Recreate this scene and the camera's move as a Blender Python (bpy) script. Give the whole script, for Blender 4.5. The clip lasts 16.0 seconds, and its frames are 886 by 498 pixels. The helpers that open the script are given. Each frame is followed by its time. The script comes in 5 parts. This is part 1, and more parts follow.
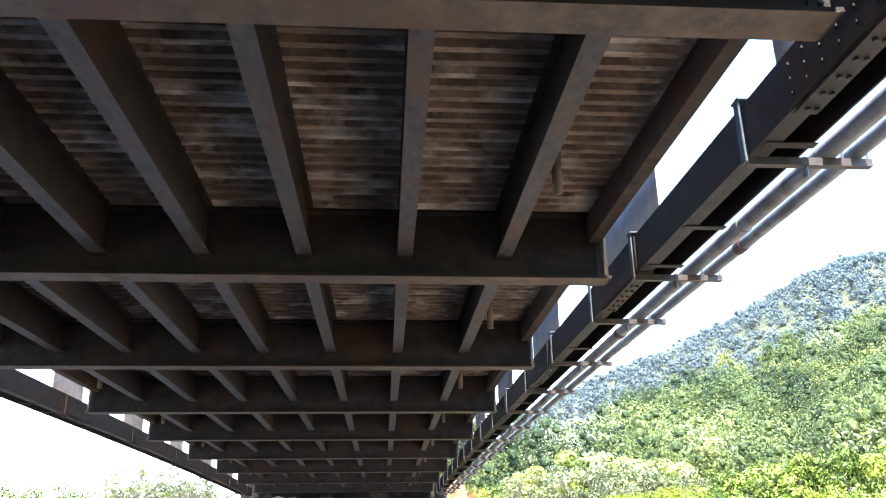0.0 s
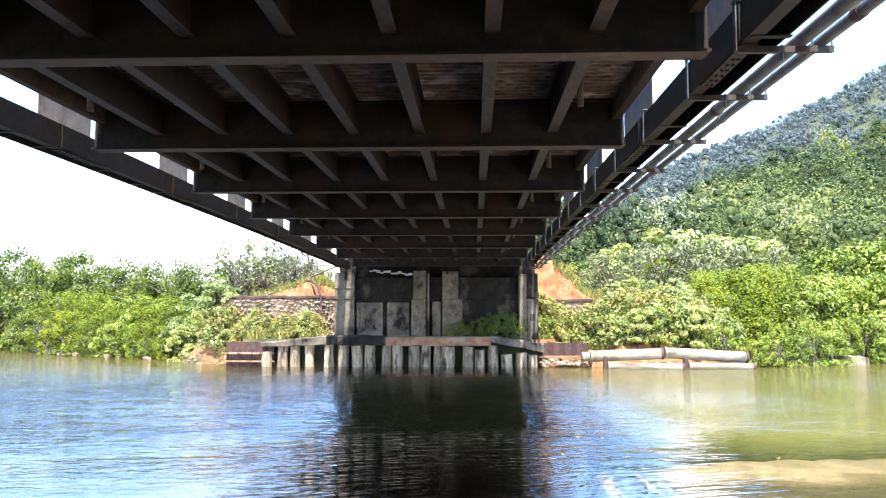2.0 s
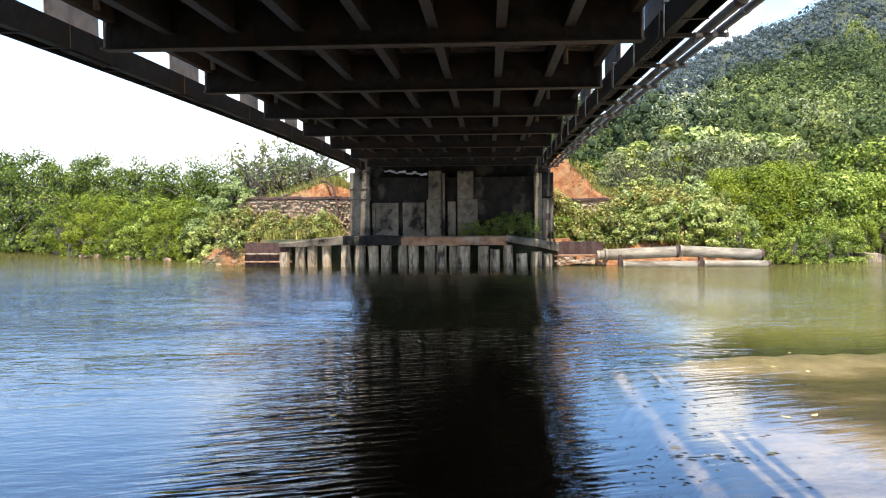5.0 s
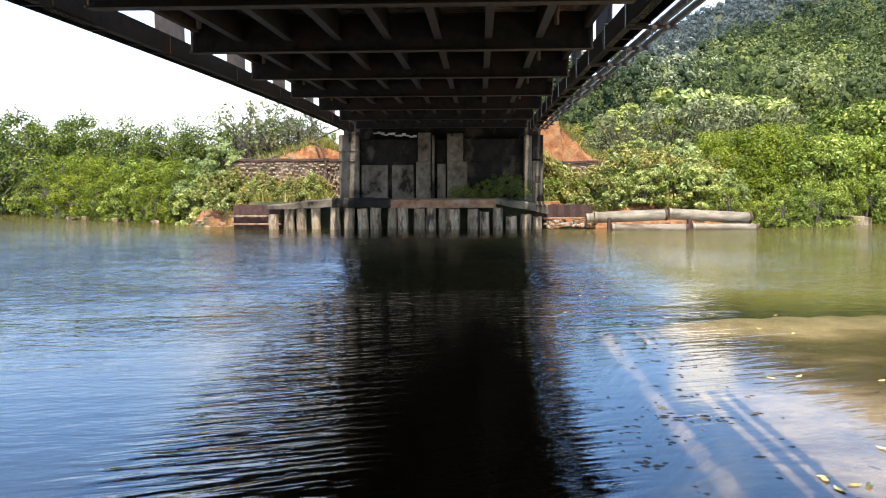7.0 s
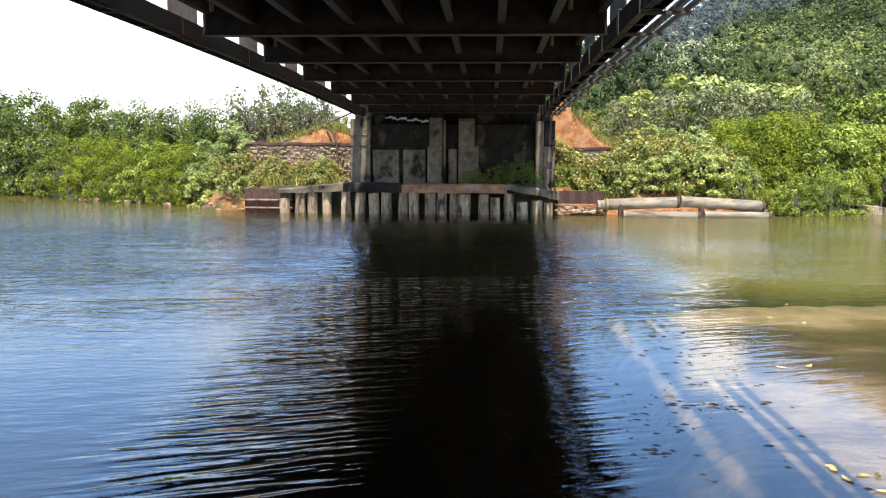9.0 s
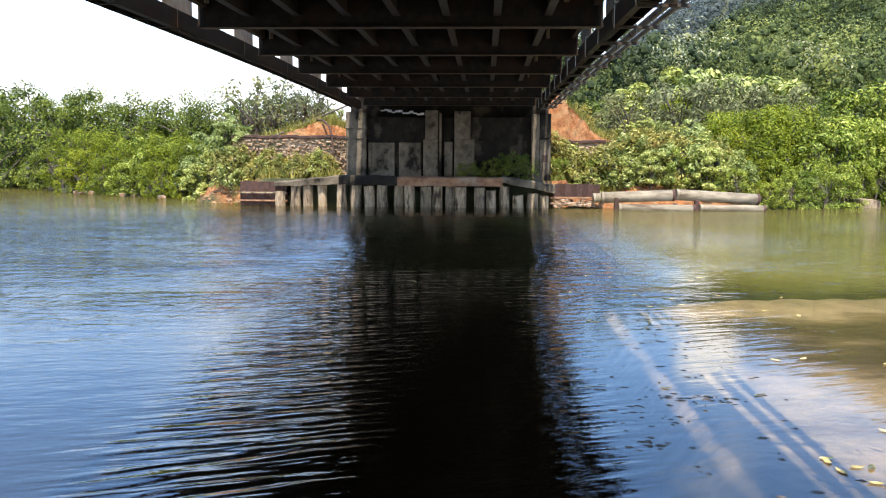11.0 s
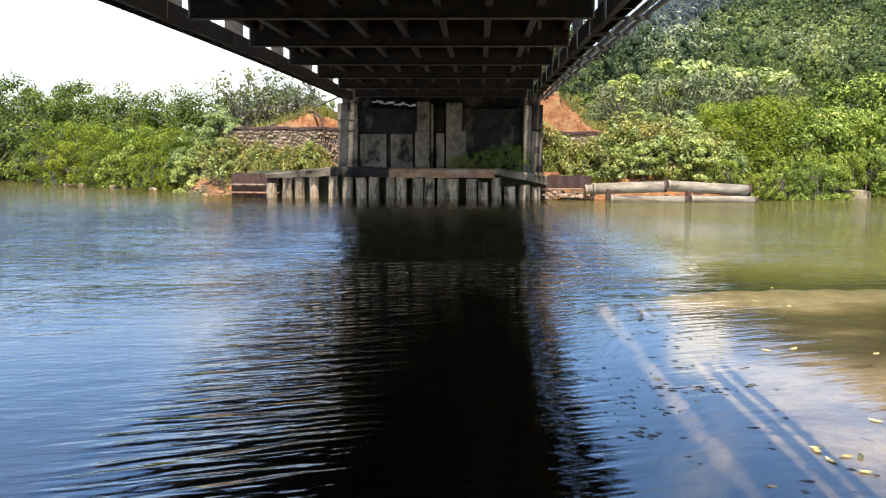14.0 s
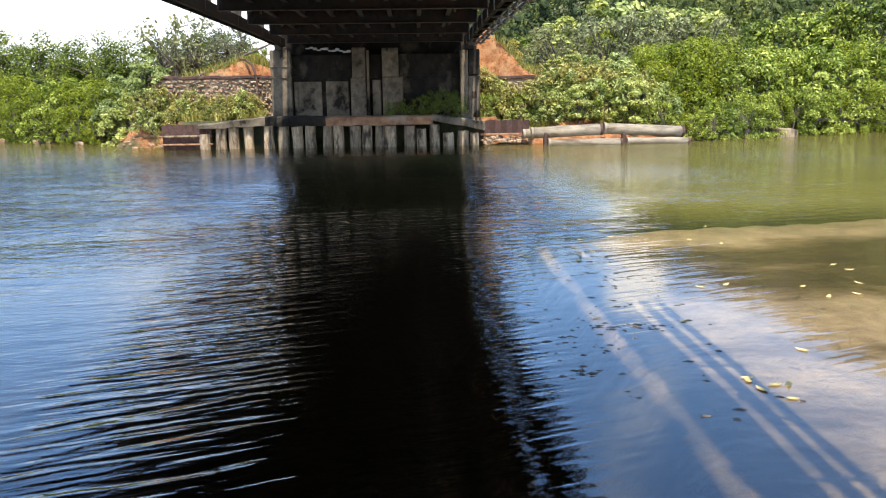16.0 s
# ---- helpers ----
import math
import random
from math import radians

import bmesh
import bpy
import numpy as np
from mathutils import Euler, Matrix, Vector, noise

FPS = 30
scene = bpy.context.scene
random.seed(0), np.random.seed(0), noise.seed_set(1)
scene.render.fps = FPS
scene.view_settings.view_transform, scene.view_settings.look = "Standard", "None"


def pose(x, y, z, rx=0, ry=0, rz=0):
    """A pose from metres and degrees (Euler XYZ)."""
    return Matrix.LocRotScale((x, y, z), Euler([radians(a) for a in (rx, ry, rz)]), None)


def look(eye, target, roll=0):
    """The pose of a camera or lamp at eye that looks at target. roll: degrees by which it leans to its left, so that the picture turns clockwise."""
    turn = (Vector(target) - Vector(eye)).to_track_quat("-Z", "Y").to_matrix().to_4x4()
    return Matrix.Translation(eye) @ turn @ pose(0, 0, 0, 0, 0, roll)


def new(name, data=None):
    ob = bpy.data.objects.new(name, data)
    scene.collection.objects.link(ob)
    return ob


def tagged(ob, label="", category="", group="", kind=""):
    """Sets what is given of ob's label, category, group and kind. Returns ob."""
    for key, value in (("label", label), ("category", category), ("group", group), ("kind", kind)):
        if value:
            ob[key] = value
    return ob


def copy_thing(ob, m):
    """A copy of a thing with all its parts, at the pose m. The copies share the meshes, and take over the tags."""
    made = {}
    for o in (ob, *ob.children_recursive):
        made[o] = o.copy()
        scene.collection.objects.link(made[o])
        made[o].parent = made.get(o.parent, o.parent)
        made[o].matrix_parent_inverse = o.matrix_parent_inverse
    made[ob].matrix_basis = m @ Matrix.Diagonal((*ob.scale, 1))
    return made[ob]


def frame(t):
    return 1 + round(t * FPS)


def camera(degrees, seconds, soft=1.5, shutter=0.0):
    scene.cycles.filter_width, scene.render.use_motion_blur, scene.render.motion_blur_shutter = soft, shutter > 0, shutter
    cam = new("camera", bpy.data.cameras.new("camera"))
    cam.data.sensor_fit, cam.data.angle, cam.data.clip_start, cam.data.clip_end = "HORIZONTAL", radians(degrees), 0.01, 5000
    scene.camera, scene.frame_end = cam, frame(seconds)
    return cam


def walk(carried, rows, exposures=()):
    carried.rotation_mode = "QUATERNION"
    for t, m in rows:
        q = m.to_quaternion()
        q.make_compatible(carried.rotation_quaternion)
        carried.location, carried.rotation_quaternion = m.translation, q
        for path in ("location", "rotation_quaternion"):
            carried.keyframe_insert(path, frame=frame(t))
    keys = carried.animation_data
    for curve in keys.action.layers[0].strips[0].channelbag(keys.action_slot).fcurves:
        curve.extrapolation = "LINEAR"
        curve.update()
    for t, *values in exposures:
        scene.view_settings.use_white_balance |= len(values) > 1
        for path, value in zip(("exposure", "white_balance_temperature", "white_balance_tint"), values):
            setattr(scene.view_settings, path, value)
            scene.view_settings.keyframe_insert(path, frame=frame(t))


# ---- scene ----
cam = camera(57.42, 16.0, soft=1.1)
EYE = (0.0, 0.0, 1.9)
PATH = (
    (0.0, 110.18, 0.74, -3.97), (0.5, 105.93, -0.2, -2.02), (1.0, 101.19, 0.02, -0.59),
    (1.5, 97.64, 1.37, -0.68), (2.0, 94.73, -0.04, 2.2), (2.5, 93.85, -0.93, 4.27),
    (3.0, 93.12, -0.94, 5.91), (3.5, 91.51, -0.98, 4.77), (4.0, 90.55, -0.18, 4.5),
    (4.5, 88.91, 0.28, 3.77), (7.0, 85.0, 0.24, 2.55), (7.5, 84.06, 0.1, 2.67),
    (8.0, 84.35, 0.14, 3.56), (8.5, 83.84, 0.12, 4.65), (9.0, 83.96, -0.3, 3.34),
    (11.5, 83.28, -0.35, 3.04), (12.0, 83.16, -0.28, 3.41), (12.5, 83.17, -0.78, 2.55),
    (13.0, 83.18, -0.46, 2.8), (13.5, 82.99, -0.44, 2.62), (14.0, 82.88, -0.27, 2.47),
    (14.5, 83.16, -0.06, 2.58), (15.0, 82.76, -0.09, 2.14), (15.5, 81.2, 0.19, 2.07),
    (16.0, 79.14, 0.79, -1.93),
)
walk(cam, [(t, pose(*EYE, rx, ry, rz)) for t, rx, ry, rz in PATH],
     exposures=[(0.0, 2.92, 6150, 14), (1.0, 2.8, 6150, 14), (1.5, 2.48, 6200, 13), (2.5, 1.80, 6300, 12), (3.5, 1.50, 6500, 11), (4.5, 1.28, 6600, 11), (7.0, 1.13, 6850, 12), (16.0, 1.07, 6900, 12)])

# ---- light ----
SUN = Vector((0.04, -0.50, 1.0)).normalized()
world = bpy.data.worlds.new("sky")
scene.world = world
world.use_nodes = True
wn, wl = world.node_tree.nodes, world.node_tree.links
sky = wn.new("ShaderNodeTexSky")
sky.sky_type, sky.sun_disc = "NISHITA", False
sky.sun_elevation = math.asin(SUN.z)
sky.sun_rotation = math.atan2(SUN.x, SUN.y)
sky.air_density, sky.dust_density, sky.ozone_density = 1.0, 0.7, 1.6
wn["Background"].inputs["Strength"].default_value = 0.14
# humid haze low down and thin broken cloud
wt = wn.new("ShaderNodeTexCoord")
wsep = wn.new("ShaderNodeSeparateXYZ")
wl.new(wt.outputs["Generated"], wsep.inputs[0])
whaze = wn.new("ShaderNodeMapRange")
whaze.interpolation_type = "SMOOTHSTEP"
for key, value in (("From Min", 0.05), ("From Max", 0.26), ("To Min", 0.95), ("To Max", 0.0)):
    whaze.inputs[key].default_value = value
wl.new(wsep.outputs[2], whaze.inputs["Value"])
wcl = wn.new("ShaderNodeTexNoise")
wcl.inputs["Scale"].default_value, wcl.inputs["Detail"].default_value, wcl.inputs["Roughness"].default_value = 2.6, 6, 0.6
wl.new(wt.outputs["Generated"], wcl.inputs["Vector"])
wcr = wn.new("ShaderNodeMapRange")
for key, value in (("From Min", 0.54), ("From Max", 0.70), ("To Min", 0.0), ("To Max", 0.8)):
    wcr.inputs[key].default_value = value
wl.new(wcl.outputs[0], wcr.inputs["Value"])
wmax = wn.new("ShaderNodeMath")
wmax.operation = "MAXIMUM"
wl.new(whaze.outputs[0], wmax.inputs[0])
wl.new(wcr.outputs[0], wmax.inputs[1])
wmix = wn.new("ShaderNodeMix")
wmix.data_type = "RGBA"
wmix.inputs[7].default_value = (7.4, 7.9, 8.5, 1)
wl.new(wmax.outputs[0], wmix.inputs[0])
wtint = wn.new("ShaderNodeMix")
wtint.data_type, wtint.blend_type = "RGBA", "MULTIPLY"
wtint.inputs[0].default_value = 1.0
wtint.inputs[7].default_value = (1.14, 1.46, 1.76, 1)
wl.new(sky.outputs[0], wtint.inputs[6])
wl.new(wtint.outputs[2], wmix.inputs[6])
# one bright cumulus over the hill's shoulder
wdist = wn.new("ShaderNodeVectorMath")
wdist.operation = "DISTANCE"
wdist.inputs[1].default_value = (math.sin(radians(15.4)) * math.cos(radians(13.3)), math.cos(radians(15.4)) * math.cos(radians(13.3)), math.sin(radians(13.3)))
wl.new(wt.outputs["Generated"], wdist.inputs[0])
wpuff = wn.new("ShaderNodeTexNoise")
wpuff.inputs["Scale"].default_value, wpuff.inputs["Detail"].default_value = 16, 5
wl.new(wt.outputs["Generated"], wpuff.inputs["Vector"])
wedge = wn.new("ShaderNodeMath")
wedge.operation, wedge.inputs[1].default_value = "MULTIPLY_ADD", 0.07
wl.new(wpuff.outputs[0], wedge.inputs[0])
wl.new(wdist.outputs["Value"], wedge.inputs[2])
wcum = wn.new("ShaderNodeMapRange")
for key, value in (("From Min", 0.080), ("From Max", 0.060), ("To Min", 0.0), ("To Max", 1.0)):
    wcum.inputs[key].default_value = value
wl.new(wedge.outputs[0], wcum.inputs["Value"])
wtop = wn.new("ShaderNodeMix")
wtop.data_type = "RGBA"
wtop.inputs[7].default_value = (9.0, 9.4, 9.8, 1)
wl.new(wcum.outputs[0], wtop.inputs[0])
wl.new(wmix.outputs[2], wtop.inputs[6])
wl.new(wtop.outputs[2], wn["Background"].inputs["Color"])
sun = new("sun", bpy.data.lights.new("sun", "SUN"))
sun.data.energy, sun.data.angle, sun.data.color = 4.2, radians(0.55), (1.0, 0.95, 0.86)
sun.matrix_world = look(SUN * 60, (0, 0, 0))


# ---- materials ----
def nodes_of(name):
    m = bpy.data.materials.new(name)
    m.use_nodes = True
    return m, m.node_tree.nodes, m.node_tree.links


def ramp(n, stops):
    r = n.new("ShaderNodeValToRGB")
    e = r.color_ramp.elements
    while len(e) < len(stops):
        e.new(0.5)
    for k, (p, c) in enumerate(stops):
        e[k].position, e[k].color = p, (*c, 1)
    return r


def noise_tex(n, l, scale, detail=5, rough=0.6, stretch=None, coord="Object"):
    tc = n.new("ShaderNodeTexCoord")
    t = n.new("ShaderNodeTexNoise")
    t.inputs["Scale"].default_value, t.inputs["Detail"].default_value, t.inputs["Roughness"].default_value = scale, detail, rough
    if stretch:
        mp = n.new("ShaderNodeMapping")
        mp.inputs["Scale"].default_value = stretch
        l.new(tc.outputs[coord], mp.inputs[0])
        l.new(mp.outputs[0], t.inputs["Vector"])
    else:
        l.new(tc.outputs[coord], t.inputs["Vector"])
    return t


def mix_color(n, l, fac, a, b, mode="MIX"):
    m = n.new("ShaderNodeMix")
    m.data_type, m.blend_type = "RGBA", mode
    for sock, v in ((m.inputs[0], fac), (m.inputs[6], a), (m.inputs[7], b)):
        if hasattr(v, "links"):
            l.new(v, sock)
        else:
            sock.default_value = v if isinstance(v, float) else (*v, 1)
    return m.outputs[2]


def surface(name, low, high, scale, stain=None, stain_scale=1.5, rough=0.8, metal=0.0, bump=0.3, bump_scale=40, stretch=None, lo=0.35, hi=0.65,
            stain_lo=0.5, stain_hi=0.65, vary=0.0):
    """A weathered surface: two colours by grain, a stain with its own patches, fine relief."""
    m, n, l = nodes_of(name)
    b = n["Principled BSDF"]
    g = noise_tex(n, l, scale, 6, 0.65, stretch)
    r = ramp(n, [(lo, low), (hi, high)])
    l.new(g.outputs[0], r.inputs[0])
    out = r.outputs[0]
    if stain:
        s = noise_tex(n, l, stain_scale, 5, 0.6, stretch)
        sr = ramp(n, [(stain_lo, (0, 0, 0)), (stain_hi, (1, 1, 1))])
        l.new(s.outputs[0], sr.inputs[0])
        out = mix_color(n, l, sr.outputs[0], out, stain)
    if vary:
        oi = n.new("ShaderNodeObjectInfo")
        vr = ramp(n, [(0.0, (1 - vary,) * 3), (1.0, (1 + vary * 0.6,) * 3)])
        l.new(oi.outputs["Random"], vr.inputs[0])
        out = mix_color(n, l, 1.0, out, vr.outputs[0], "MULTIPLY")
    l.new(out, b.inputs["Base Color"])
    b.inputs["Roughness"].default_value, b.inputs["Metallic"].default_value = rough, metal
    bt = noise_tex(n, l, bump_scale, 6, 0.7)
    bp = n.new("ShaderNodeBump")
    bp.inputs["Strength"].default_value, bp.inputs["Distance"].default_value = bump, 0.02
    l.new(bt.outputs[0], bp.inputs["Height"])
    l.new(bp.outputs[0], b.inputs["Normal"])
    return m


def leaf_material(name, stops, gloss=0.42, through_light=0.3):
    m, n, l = nodes_of(name)
    b = n["Principled BSDF"]
    geo = n.new("ShaderNodeNewGeometry")
    r = ramp(n, stops)
    big = noise_tex(n, l, 0.35, 3, 0.6)
    add = n.new("ShaderNodeMath")
    add.operation, add.use_clamp = "MULTIPLY_ADD", True
    mul = n.new("ShaderNodeMath")
    mul.operation = "MULTIPLY_ADD"
    mul.inputs[1].default_value, mul.inputs[2].default_value = 1.4, -0.7
    l.new(big.outputs[0], mul.inputs[0])
    l.new(geo.outputs["Random Per Island"], add.inputs[0])
    add.inputs[1].default_value = 0.95
    sh = n.new("ShaderNodeMath")
    sh.operation = "ADD"
    sh.inputs[1].default_value = 0.0
    l.new(mul.outputs[0], sh.inputs[0])
    l.new(sh.outputs[0], add.inputs[2])
    l.new(add.outputs[0], r.inputs[0])
    oi = n.new("ShaderNodeObjectInfo")
    vr = ramp(n, [(0.0, (0.75, 0.8, 0.8)), (0.5, (1, 1, 1)), (1.0, (1.2, 1.12, 0.9))])
    l.new(oi.outputs["Random"], vr.inputs[0])
    out = mix_color(n, l, 1.0, r.outputs[0], vr.outputs[0], "MULTIPLY")
    l.new(out, b.inputs["Base Color"])
    b.inputs["Roughness"].default_value = gloss
    b.inputs["Specular IOR Level"].default_value = 0.22
    tr = n.new("ShaderNodeBsdfTranslucent")
    l.new(out, tr.inputs[0])
    mx = n.new("ShaderNodeMixShader")
    mx.inputs[0].default_value = through_light
    l.new(b.outputs[0], mx.inputs[1])
    l.new(tr.outputs[0], mx.inputs[2])
    l.new(mx.outputs[0], n["Material Output"].inputs[0])
    return m


STEEL = surface("painted_steel", (0.0095, 0.0068, 0.0048), (0.030, 0.022, 0.016), 6, (0.038, 0.0175, 0.009), 1.3, 0.6, 0.0, 0.25, 60, stain_lo=0.53, stain_hi=0.68)
STEEL_WORN_LIT = surface("worn_lit_steel", (0.020, 0.0155, 0.012), (0.058, 0.046, 0.036), 9, (0.060, 0.030, 0.016), 2.6, 0.7, 0.0, 0.3, 60, stretch=(2.0, 0.8, 1.0))
STEEL_RUST = surface("rusted_steel", (0.042, 0.027, 0.016), (0.115, 0.073, 0.040), 7, (0.080, 0.036, 0.017), 2.0, 0.75, 0.0, 0.35, 60)
# plate colour raised and warmed for the sky light on the gussets
STEEL_GREY_LIT = surface("lit_grey_plate", (0.38, 0.315, 0.25), (0.52, 0.44, 0.36), 4, (0.15, 0.115, 0.09), 1.2, 0.6, 0.0, 0.15, 50, stain_lo=0.55, stain_hi=0.7)
STEEL_BLUE = surface("galvanised_clamp", (0.06, 0.08, 0.095), (0.12, 0.15, 0.165), 9, (0.06, 0.04, 0.03), 4.0, 0.5, 0.4, 0.2, 60)
DECK = surface("corrugated_sheet", (0.065, 0.040, 0.028), (0.23, 0.155, 0.108), 5.0, (0.62, 0.54, 0.47), 1.9, 0.7, 0.0, 0.5, 34, stretch=(1.0, 1.8, 1.0), stain_lo=0.53, stain_hi=0.74)
PIPE = surface("weathered_pipe", (0.10, 0.098, 0.095), (0.20, 0.195, 0.19), 5, (0.07, 0.05, 0.04), 1.5, 0.5, 0.2, 0.15, 40, stain_lo=0.55, stain_hi=0.66)
# base nearly black, with the under-deck shade in it; paler stains on top
CONCRETE = surface("stained_shade_concrete", (0.005, 0.004, 0.003), (0.022, 0.017, 0.0115), 2.4, (0.080, 0.063, 0.042), 1.3, 0.9, 0.0, 0.7, 18, stretch=(1.0, 1.0, 0.75), stain_lo=0.56, stain_hi=0.70)
CONCRETE_PALE = surface("pale_concrete", (0.070, 0.055, 0.037), (0.20, 0.16, 0.112), 3.0, (0.014, 0.011, 0.007), 1.5, 0.9, 0.0, 0.6, 25, stretch=(1.0, 1, 0.8), stain_lo=0.52, stain_hi=0.64)
PILE = surface("weathered_pile", (0.20, 0.140, 0.082), (0.40, 0.300, 0.190), 6, (0.04, 0.025, 0.015), 2.2, 0.9, 0.0, 0.6, 25, stretch=(2, 2, 0.6), vary=0.3)
RUST_BEAM = surface("rust_beam", (0.16, 0.07, 0.035), (0.34, 0.18, 0.09), 4, (0.30, 0.22, 0.15), 1.2, 0.85, 0.0, 0.4, 30)
RUST_DARK = surface("dark_rust", (0.032, 0.015, 0.011), (0.085, 0.038, 0.025), 6, (0.16, 0.10, 0.068), 2.4, 0.8, 0.0, 0.4, 30, stain_lo=0.58, stain_hi=0.7)
STONE = surface("rubble_stone", (0.20, 0.15, 0.10), (0.50, 0.41, 0.30), 9, (0.32, 0.14, 0.055), 1.3, 0.95, 0.0, 0.7, 20, vary=0.35)
MORTAR = surface("earth_mortar", (0.18, 0.125, 0.08), (0.42, 0.31, 0.20), 4, (0.09, 0.09, 0.035), 0.8, 0.95, 0.0, 0.7, 14)
BAMBOO = surface("concrete_pipe", (0.17, 0.135, 0.09), (0.32, 0.265, 0.185), 3, (0.09, 0.06, 0.035), 1.4, 0.85, 0.0, 0.4, 30, stretch=(0.5, 2, 2))
BARK = surface("grey_bark", (0.05, 0.040, 0.032), (0.15, 0.12, 0.095), 8, None, 1, 0.9, 0.0, 0.7, 25, stretch=(2, 2, 0.5))
# dark mass whose colour stands for the shade inside crowns
CROWN_SHADE = surface("crown_shade", (0.030, 0.034, 0.014), (0.070, 0.076, 0.030), 9, (0.045, 0.036, 0.022), 3, 0.95, 0.0, 0.9, 14)
RAG = surface("pale_rag", (0.35, 0.33, 0.3), (0.6, 0.58, 0.54), 6)
GRASS_LEAF = leaf_material("dry_grass", [(0.0, (0.10, 0.12, 0.02)), (0.5, (0.24, 0.22, 0.05)), (1.0, (0.45, 0.36, 0.12))], 0.7)
LEAF_MANGROVE = leaf_material("mangrove_leaf", [(0.0, (0.034, 0.054, 0.009)), (0.5, (0.118, 0.165, 0.020)), (1.0, (0.35, 0.39, 0.075))])
LEAF_OLIVE = leaf_material("olive_leaf", [(0.0, (0.070, 0.092, 0.007)), (0.5, (0.190, 0.235, 0.015)), (1.0, (0.34, 0.37, 0.036))], 0.5)
LEAF_BRIGHT = leaf_material("bright_leaf", [(0.0, (0.055, 0.086, 0.010)), (0.5, (0.185, 0.250, 0.024)), (1.0, (0.50, 0.53, 0.13))])
LEAF_PALE = leaf_material("pale_leaf", [(0.0, (0.085, 0.115, 0.026)), (0.5, (0.25, 0.300, 0.070)), (1.0, (0.62, 0.64, 0.27))])
LEAF_GREY = leaf_material("grey_leaf", [(0.0, (0.065, 0.080, 0.032)), (0.5, (0.15, 0.17, 0.075)), (1.0, (0.32, 0.33, 0.17))], 0.6)
LEAF_DRY = leaf_material("dry_weed_leaf", [(0.0, (0.12, 0.11, 0.022)), (0.5, (0.33, 0.30, 0.07)), (1.0, (0.60, 0.52, 0.20))], 0.7)

for dull in (STEEL, STEEL_GREY_LIT, CONCRETE, CONCRETE_PALE):
    dull.node_tree.nodes["Principled BSDF"].inputs["Specular IOR Level"].default_value = 0.22


def ground_material():
    m, n, l = nodes_of("ground_earth")
    b = n["Principled BSDF"]
    col = n.new("ShaderNodeAttribute")
    col.attribute_name = "soil"
    g = noise_tex(n, l, 2.2, 6, 0.7)
    r = ramp(n, [(0.3, (0.55, 0.55, 0.55)), (0.7, (1.25, 1.2, 1.15))])
    l.new(g.outputs[0], r.inputs[0])
    sep = n.new("ShaderNodeSeparateColor")
    l.new(col.outputs["Color"], sep.inputs[0])
    # red: bare orange earth, green: river sand; the rest is leaf litter and mud
    litter = ramp(n, [(0.35, (0.05, 0.06, 0.022)), (0.65, (0.10, 0.105, 0.04))])
    g2 = noise_tex(n, l, 0.9, 5, 0.6)
    l.new(g2.outputs[0], litter.inputs[0])
    earth = ramp(n, [(0.33, (0.17, 0.060, 0.020)), (0.46, (0.36, 0.135, 0.042)), (0.56, (0.47, 0.23, 0.095)), (0.64, (0.40, 0.24, 0.11)), (0.72, (0.20, 0.17, 0.055))])
    g3 = noise_tex(n, l, 2.3, 8, 0.72)
    l.new(g3.outputs[0], earth.inputs[0])
    sand = ramp(n, [(0.40, (0.17, 0.14, 0.07)), (0.48, (0.38, 0.31, 0.20)), (0.58, (0.74, 0.65, 0.52))])
    g4 = noise_tex(n, l, 0.55, 5, 0.6, (0.5, 1.4, 1.0))
    a = mix_color(n, l, sep.outputs[0], litter.outputs[0], earth.outputs[0])
    dry = n.new("ShaderNodeAttribute")
    dry.attribute_name = "pale_sand"
    shift = n.new("ShaderNodeMath")
    shift.operation = "MULTIPLY_ADD"
    l.new(dry.outputs["Fac"], shift.inputs[0])
    shift.inputs[1].default_value = 0.20
    lower = n.new("ShaderNodeMath")
    lower.operation = "SUBTRACT"
    l.new(g4.outputs[0], lower.inputs[0])
    lower.inputs[1].default_value = 0.06
    l.new(lower.outputs[0], shift.inputs[2])
    l.new(shift.outputs[0], sand.inputs[0])
    a = mix_color(n, l, sep.outputs[1], a, sand.outputs[0])
    # deep bed almost black: light lost in the water is put into its colour
    dimmed_silt = mix_color(n, l, sep.outputs[2], a, (0.006, 0.0045, 0.003))
    out = mix_color(n, l, 1.0, dimmed_silt, r.outputs[0], "MULTIPLY")
    l.new(out, b.inputs["Base Color"])
    b.inputs["Roughness"].default_value = 0.95
    bt = noise_tex(n, l, 6, 8, 0.7)
    bp = n.new("ShaderNodeBump")
    bp.inputs["Strength"].default_value, bp.inputs["Distance"].default_value = 1.0, 0.22
    l.new(bt.outputs[0], bp.inputs["Height"])
    l.new(bp.outputs[0], b.inputs["Normal"])
    return m


